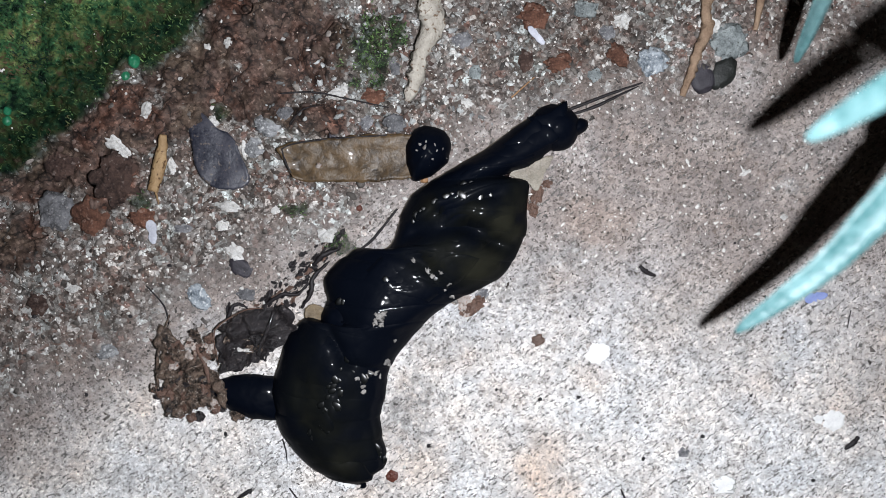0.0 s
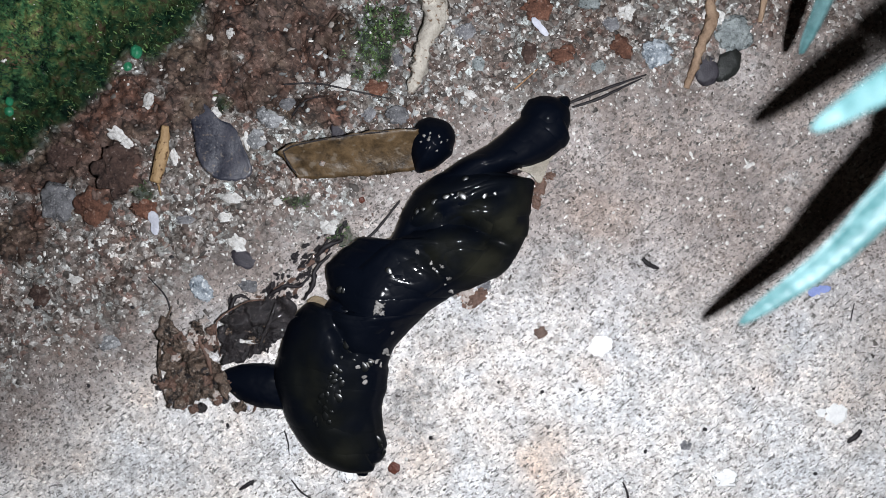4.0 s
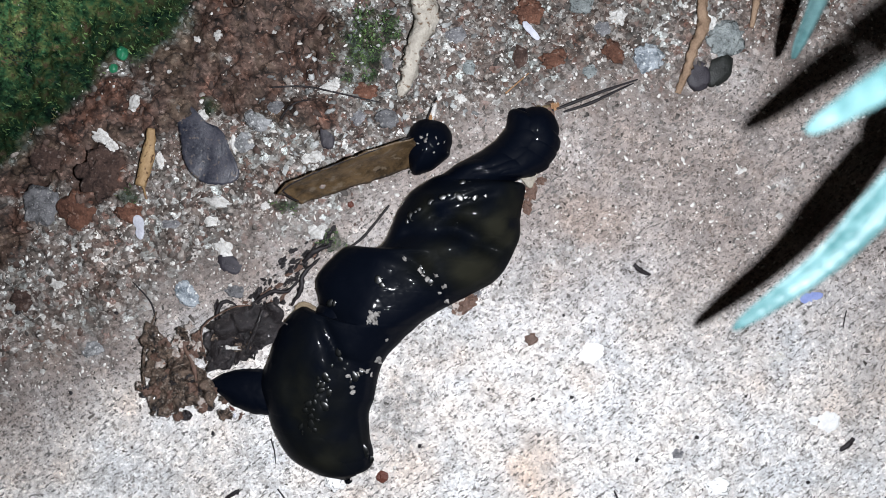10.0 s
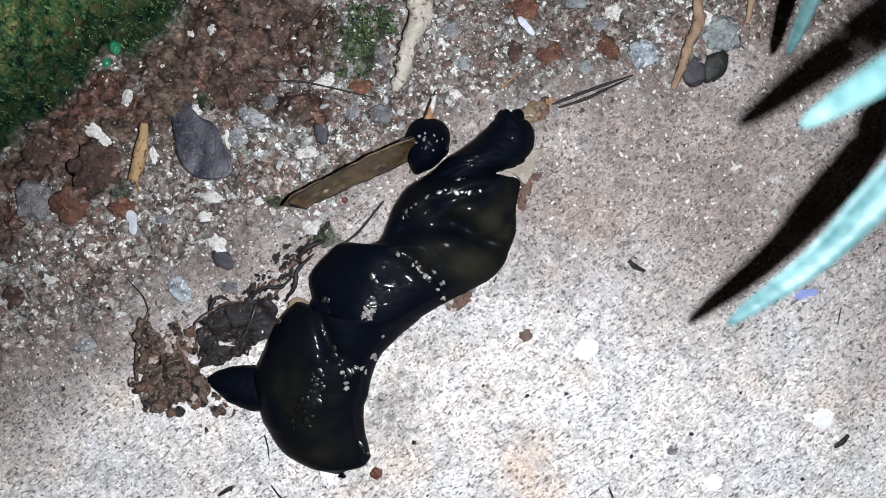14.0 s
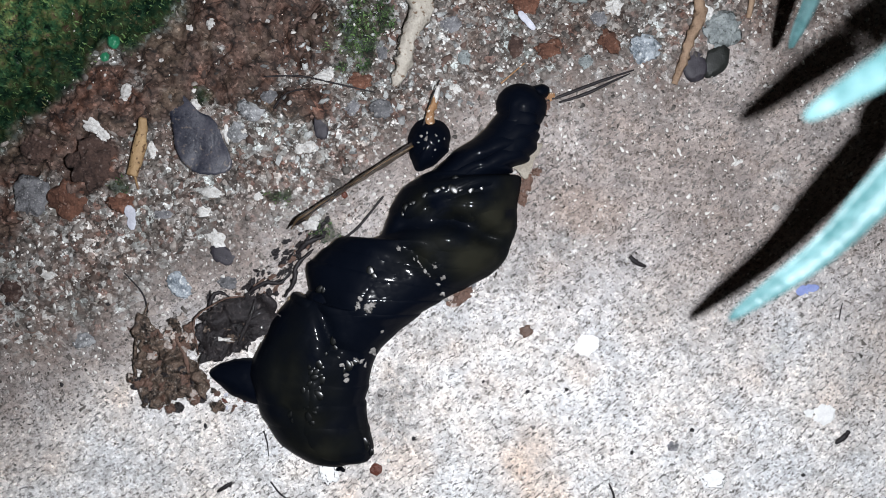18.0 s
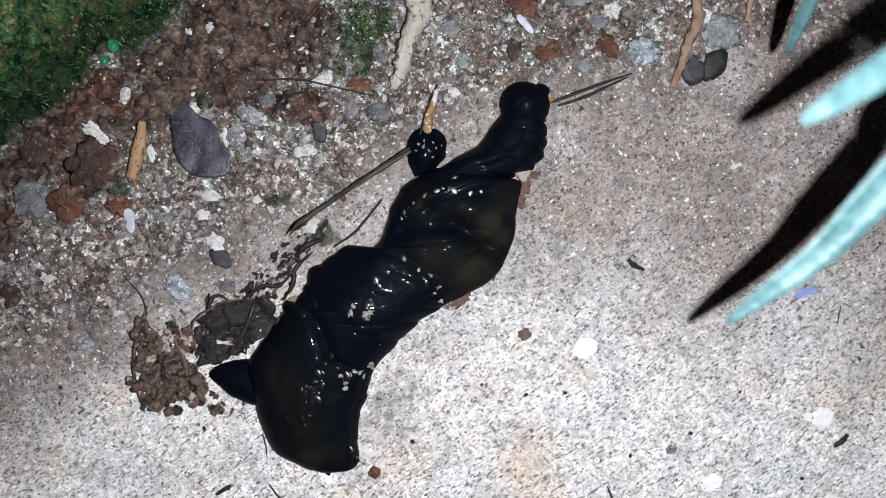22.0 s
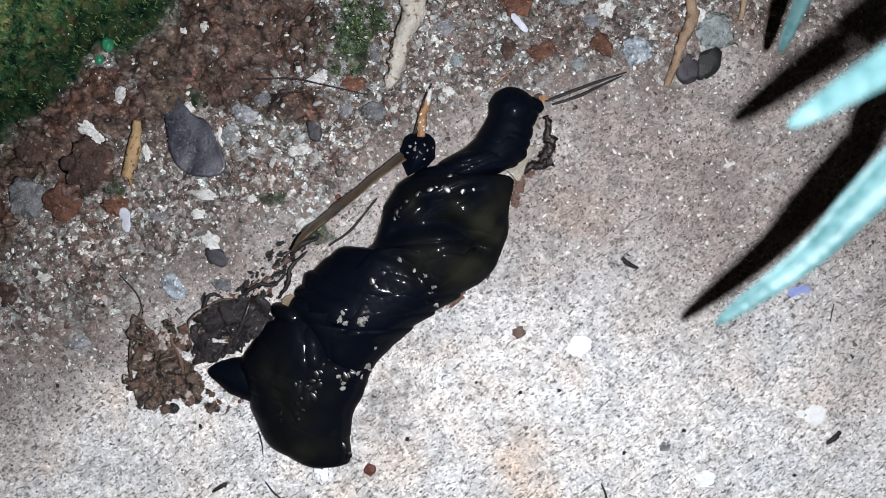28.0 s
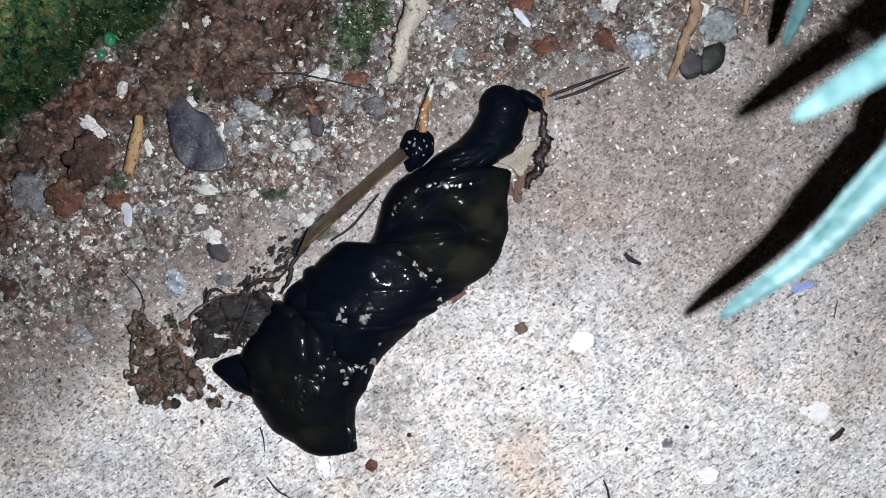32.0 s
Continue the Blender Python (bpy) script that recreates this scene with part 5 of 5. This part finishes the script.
def flank(name, rest, tall, side, k, folds, seed, label="", over_lap=0.75, reach=0.74, pinch=0.3):
    """One rigid piece of the body: from one margin to past the middle, from station k to k + 1 with a lap at both ends."""
    rows, cols = 23, 26
    v = np.linspace(k - over_lap, k + 1 + over_lap, rows)
    edge, far = along(rest[side], v), along(rest[1 - side], v)
    lap = np.clip(np.abs(v - k - 0.5) - 0.5, 0, None)[:, None]
    u = reach * np.linspace(0, 1, cols)[None, :] ** 1.6
    inset = pinch * (1 - np.sqrt(1 - np.clip(lap / over_lap, 0, 1) ** 2))
    uu = u + inset * (1 - u / reach)
    x = edge[:, :1] + (far - edge)[:, :1] * uu
    y = edge[:, 1:] + (far - edge)[:, 1:] * uu
    wide = np.hypot(*(far - edge).T)[:, None]
    top = np.minimum(np.interp(v, np.arange(len(tall)), tall)[:, None], 0.62 * wide + 6)
    z = top * (0.10 + 0.90 * (1 - np.abs(2 * np.clip(u, 0, 1) - 1) ** 2.3) ** 0.6)
    z = z * (1 + 0.10 * fbm(x + 900 * (seed > 50), y, 85, 2, 7) + 0.035 * fbm(x, y, 26, 2, 9))
    for p, q, w, deep in folds:
        z = z * (1 - deep * np.exp(-(dist_to(x, y, p, q) / w) ** 2))
    for p, q, w, deep in (RIDGES if folds else ()):
        z = z * (1 + deep * np.exp(-(dist_to(x, y, p, q) / w) ** 2))
    z = z - top * (0.30 * lap ** 2 + 1.1 * np.clip(u - 0.5, 0, None) ** 2)
    wave = 1.6 * fbm(x, y, 14, 2, 19) * (u < 0.02)
    at = (along(rest[0], [k + 0.5])[0] + along(rest[1], [k + 0.5])[0]) / 2
    bm, grid = bmesh.new(), []
    for i in range(rows):
        tuck = bm.verts.new(((x[i, 0] * 0.985 + x[i, 8] * 0.015 - at[0]) * U, (at[1] - y[i, 0] * 0.985 - y[i, 8] * 0.015) * U, 0))
        grid.append([tuck] + [bm.verts.new(((x[i, j] + wave[i, j] - at[0]) * U, (at[1] - y[i, j]) * U, max(z[i, j], 1) * U)) for j in range(cols)] + [bm.verts.new(((x[i, -1] - at[0]) * U, (at[1] - y[i, -1]) * U, 0))])
    for r, s in zip(grid, grid[1:]):
        for j in range(cols + 1):
            bm.faces.new((r[j], r[j + 1], s[j + 1], s[j]))
    bm.faces.new([r[0] for r in grid] + [r[-1] for r in grid[::-1]])
    bm.faces.new(grid[0][::-1])
    bm.faces.new(grid[-1])
    bmesh.ops.recalc_face_normals(bm, faces=bm.faces)
    ob = part(name, bm, SKIN, worm, label)
    ob.matrix_basis = pose(*plan(*at), 0)
    if folds:
        co = np.array([c.co[:] for c in ob.data.vertices])
        px, py = co[:, 0] / U + at[0], at[1] - co[:, 1] / U
        tone = 0 * px
        for cx, cy, rx, ry in OLIVE:
            tone = np.maximum(tone, np.exp(-((px - cx) / rx) ** 2 - ((py - cy) / ry) ** 2))
        tone = np.clip(tone * np.where(px < 690, 0.45, 0.85) * (1 + 1.5 * fbm(px, py, 40, 4, 23)), 0, 1)
        ob.data.attributes.new("olive", "FLOAT", "POINT").data.foreach_set("value", tone.astype(np.float32))
    return ob, at


def chain(names, rest, tall, folds, seed, labels=("", ""), **kw):
    """All the pieces of one stretch of the body: (object, its rest place, side, station)."""
    return [(*flank(names[side], rest, tall, side, k, folds, seed + k, labels[side], **kw), side, k) for k in range(len(tall) - 1) for side in (0, 1)]


TRUNK_TALL = [50, 64, 70, 72, 72, 72, 74, 74, 72, 72, 72, 72, 72, 70, 66, 58, 46, 24]
NECK_TALL = [46, 58, 56, 54, 52, 48]
trunk = chain(("left_flank", "right_flank"), TRUNK_ROWS[12], TRUNK_TALL, FOLDS, 0, ("swollen black flank with a thin pale margin", "swollen black flank with olive mottling"))
neck = chain(("neck_side", "neck_side"), NECK_ROWS[2], NECK_TALL, (), 60, over_lap=0.8, reach=0.7, pinch=0.42)

# Where each trunk piece's skin lies, to set grit and glint domes on it.
SKIN_AT = []
for ob, at, side, k in trunk:
    co = np.array([c.co[:] for c in ob.data.vertices])
    SKIN_AT.append(np.column_stack([co[:, 0] / U + at[0], at[1] - co[:, 1] / U, co[:, 2] / U]))


def skin_under(x, y):
    """The trunk piece whose skin is uppermost at a place, and the skin's height there."""
    best = (0, -1)
    for i, p in enumerate(SKIN_AT):
        d = np.hypot(p[:, 0] - x, p[:, 1] - y)
        j = np.argsort(d)[:4]
        if d[j[0]] < 9 and p[j, 2].mean() > best[1]:
            best = i, p[j, 2].mean()
    return best


def on_skin(name, x, y, mesh, material, label, turn, dz=0.0):
    i, z = skin_under(x, y)
    ob, at, side, k = trunk[i]
    part(name, mesh, material, ob, label).matrix_basis = pose((x - at[0]) * U, (at[1] - y) * U, (max(z, 4) + dz) * U, 0, 0, turn)


# Pale specks: stuck grit, and glints painted in the same pale colour.
def specks_on_skin(spots):
    for k, (x, y, r) in enumerate(spots):
        on_skin("stuck_grit", x, y, rock(r, r * 0.7, r * 0.45, x * 0.37, 1.0, 2), STUCK, "pale speck for grit and glints in the slime", x * 7 % 180)


# Low domes added at chosen spots so that the lamp glints there.
def glints_on_skin(spots):
    for k, (x, y) in enumerate(spots):
        r = 3.4 + 5.2 * ((k * 0.618) % 1) ** 1.5
        on_skin("glint_dome", x, y, rock(r * 1.2, r * 0.85, r * 0.17, k, 0.12, 3), BEAD, "small glossy dome added to catch a glint", 40 * k)


specks_on_skin([(687, 559, 8), (680, 565, 6), (693, 553, 6), (690, 568, 5), (683, 553, 5), (672, 656, 6), (678, 662, 5), (691, 633, 7), (694, 640, 5), (642, 659, 4), (646, 679, 5), (647, 688, 5), (658, 659, 4), (665, 652, 4), (708, 598, 4),
              (734, 462, 4), (758, 480, 3.5), (764, 485, 4.5), (770, 492, 3), (776, 497, 5), (783, 505, 3), (792, 490, 4), (806, 508, 5), (798, 519, 4), (809, 533, 6), (815, 546, 5)])
glints_on_skin([(596, 666), (600, 672), (595, 661), (606, 656), (609, 663), (608, 677), (610, 685), (606, 699), (603, 705), (573, 713), (616, 641), (629, 617), (630, 632), (636, 647), (598, 680), (592, 672), (692, 499), (699, 506), (695, 496), (613, 540), (619, 541),
               (666, 787), (668, 795), (670, 801), (676, 808), (588, 700), (586, 712), (584, 722), (590, 690), (582, 735), (586, 745), (592, 728), (578, 702), (562, 742), (565, 752)])
glints_on_skin([(755, 382), (782, 364), (741, 398), (748, 390), (764, 376), (841, 333), (834, 335), (823, 353), (829, 355), (838, 355), (846, 355), (850, 354), (868, 352), (812, 352), (802, 356), (759, 474), (766, 480), (772, 486), (779, 494), (783, 500), (645, 668), (652, 660), (661, 655)])


def dots(parent, centre, spots):
    """Grit stuck in the slime, and glare painted as pale specks: x, y in plan units, its height over the slab, its
    size.
    """
    for k, (x, y, z, r) in enumerate(spots):
        ob = part("stuck_grit", rock(r * 0.8, r * 0.5, r * 0.35, x * 0.37, 1.3, 2), STUCK, parent, "pale speck for grit and glints in the slime")
        ob.matrix_basis = pose((x - centre[0]) * U, (centre[1] - y) * U, z * U, 0, 0, x * 7 % 180)


dots(knob, (760, 275), [(748, 262, 60, 3.5), (756, 268, 61, 5), (764, 276, 60, 4.5), (752, 283, 59, 3.5), (772, 262, 58, 3), (762, 294, 50, 4), (745, 300, 44, 4), (738, 310, 30, 5), (790, 282, 32, 3), (758, 258, 60, 2.5), (768, 286, 57, 3),
                        (742, 272, 57, 2.5), (776, 272, 58, 2.5), (728, 316, 18, 4), (786, 268, 48, 2.5)])


def margins(pieces, rest, stations):
    """The thin paler fringe along the left margin."""
    for ob, at, side, k in pieces:
        if side == 0 and k in stations:
            pts = along(rest[0], np.linspace(k - 0.05, k + 1.05, 5))
            part("edge_fringe", strand([((x - at[0]) * U, (at[1] - y) * U, 7 * U) for x, y in pts], [1.3] * 5, 6, 5, 0.7, 3 * k), MARGIN, ob, "thin brownish edge fringe")


margins(trunk, TRUNK_ROWS[12], range(0, 17))
margins(neck, NECK_ROWS[2], range(0, 4))

slime_cord = tagged(new("slime_string"), "dark red-brown slimy string hanging from the animal's front end", "slime string")
cord_pieces = [part(name, strand([(-0.0026, 0.0002 * b, 0), (-0.0009, 0.0003, 0.0002), (0.0009, -0.0003, 0.0001), (0.0026, 0.0002, 0)], radii, 10, 8, 1.3, 4 + b), SLIME, slime_cord)
               for b, (name, radii) in enumerate([("upper_string", [4, 5, 6, 7]), ("middle_string", [7, 9, 9, 8]), ("string_end", [8, 8, 6, 3])])]
CORD_ROWS = {}


def cord_at(t, points):
    CORD_ROWS[t] = np.array(points, float)


cord_at(0, [(881, 330), (890, 312), (900, 295), (905, 276)])
cord_at(16.5, [(949, 210), (948, 234), (942, 257), (935, 278)])
cord_at(18, [(972, 190), (967, 215), (963, 236), (953, 255)])
cord_at(19, [(1000, 200), (987, 217), (973, 230), (961, 246)])
cord_at(20, [(1008, 200), (1009, 226), (998, 249), (986, 264)])
cord_at(21, [(1009, 198), (1010, 217), (1004, 235), (988, 224)])
cord_at(22, [(975, 194), (972, 219), (966, 240), (956, 260)])
cord_at(23.5, [(959, 207), (959, 231), (955, 256), (950, 277)])
cord_at(25.5, [(999, 227), (998, 255), (994, 282), (981, 312)])
cord_at(28, [(996, 235), (1002, 269), (997, 303), (964, 320)])
cord_at(30, [(992, 207), (997, 246), (988, 278), (963, 305)])
cord_at(32, [(983, 227), (991, 272), (982, 316), (960, 357)])

def motions():
    def key(ob, rows):
        """Rows: seconds, plan x, plan y, turn; height and tilts may follow."""
        out = []
        for t, x, y, turn, *more in rows:
            z, rx, ry = (list(more) + [0, 0, 0])[:3]
            wx, wy = plan(x, y)
            out.append((t, pose(wx, wy, z * U, rx, ry, turn)))
        walk(ob, out)

    def bend(pieces, rows, rest):
        """Each piece goes with its stretch of its own margin, as a rigid body."""
        for ob, at, side, k in pieces:
            v, out, last = np.linspace(k - 0.5, k + 1.5, 9), [], 0.0
            home = np.vstack([along(rest[side], v), at])
            weight = np.array([1.0] * 9 + [1.2])[:, None]
            mid = (home * weight).sum(0) / weight.sum()
            for t in sorted(rows):
                left, right = rows[t]
                now = np.vstack([along(rows[t][side], v), (along(left, [k + 0.5]) + along(right, [k + 0.5])) / 2])
                centre = (now * weight).sum(0) / weight.sum()
                a, b = (home - mid) * weight, now - centre
                turn = math.atan2((a[:, 0] * b[:, 1] - a[:, 1] * b[:, 0]).sum(), (a * b).sum())
                turn = last + (turn - last + math.pi) % (2 * math.pi) - math.pi
                last = turn
                c, s = math.cos(turn), math.sin(turn)
                d = at - mid
                x, y = centre + np.array([c * d[0] - s * d[1], s * d[0] + c * d[1]])
                out.append((t, x, y, -math.degrees(turn)))
            key(ob, out)

    bend(trunk, TRUNK_ROWS, TRUNK_ROWS[12])
    bend(neck, NECK_ROWS, NECK_ROWS[2])
    for b, ob in enumerate(cord_pieces):
        out, last = [], None
        for t in sorted(CORD_ROWS):
            p, q = CORD_ROWS[t][b:b + 2]
            turn = math.degrees(math.atan2(p[1] - q[1], q[0] - p[0]))
            last = turn if last is None else last + (turn - last + 180) % 360 - 180
            out.append((t, *(p + q) / 2, last, 10))
        key(ob, out)
    key(tail_flap, [(0, 449, 704, 0), (3, 457, 700, 0), (6, 465, 699, 0), (8, 469, 698, 0), (10, 474, 697, 0), (14, 479, 698, 0), (17, 484, 694, 0), (21, 486, 690, 0), (25, 487, 688, 0), (29, 492, 688, 0), (32, 496, 690, 0)])
    walk(straw, [(t, pose(dx * U, -dy * U, dz * U)) for t, dx, dy, dz in ((0, -30, 60, -14), (5, -26, 48, -10), (8, -14, 16, -2), (12, -14, 12, 0), (14, -6, 8, 0), (16.5, 0, 0, 0), (32, -2, 2, 0))])
    key(head, [(0, 981, 227, 10), (2, 973, 228, 24), (3.3, 959, 226, 12), (6, 964, 227, 60), (8, 966, 229, 60), (10, 955, 239, 60), (11, 938, 255, 72), (12.5, 913, 272, 36), (14, 922, 260, 28), (16.5, 946, 228, 32), (18, 941, 215, 8), (19, 944, 217, -8), (20, 951, 217, -16), (21, 956, 217, -14), (22, 949, 206, 4), (23.5, 930, 216, 0), (25.5, 937, 215, 0), (28, 939, 218, -8), (30, 930, 219, -8), (32, 918, 223, -12)])
    key(snout, [(0, 1015, 229, 25, 2), (2, 976, 204, 60, 2), (3.3, 990, 209, 30, 2), (6, 937, 206, 150, 2), (8, 939, 209, 150, 2), (10, 944, 218, 150, 2), (11, 900, 247, 180, 2), (12.5, 918, 253, 90, 2), (14, 930, 234, 70, 2), (16.5, 953, 193, 80, 2), (18, 964, 192, 20, 2), (19, 988, 201, -20, 2), (20, 985, 207, -40, 2), (21, 990, 206, -35, 2), (22, 966, 184, 10, 2), (23.5, 951, 189, 0, 2), (25.5, 959, 189, 0, 2), (28, 967, 205, -20, 2), (30, 970, 206, -20, 2), (32, 962, 208, -30, 2)])
    key(left_fold, [(0, 614, 559, 0), (6, 611, 569, 0), (12, 621, 560, 0), (18, 612, 553, 0), (21, 603, 554, 0), (24, 593, 559, 0), (28, 597, 561, 0), (32, 586, 554, 0)])
    key(knob, [(0, 759, 276, 0), (6, 764, 276, 0), (10, 773, 272, 0), (14, 780, 276, 5, -6), (17, 783, 280, 5, -22), (21, 782, 287, 8, -30), (25, 779, 291, 8, -34), (28, 776, 293, 8, -39), (32, 771, 294, 8, -41)])
    key(dry_strip, [(0, 740, 278, 3, 16, 4), (3, 742, 278, 5, 26, 26), (6, 744, 276, 10, 36, 39), (8, 748, 274, 14, 36, 48), (10, 752, 272, 20, 42, 61), (12, 756, 272, 26, 44, 69), (13, 758, 272, 28, 46, 75), (14, 760, 272, 26, 45, 72),
                    (17, 752, 280, 33, 46, 92), (21, 750, 284, 34, 46, 96), (25, 748, 288, 35, 45, 97), (28, 746, 294, 39, 44, 106), (32, 744, 297, 42, 43, 111)])


motions()
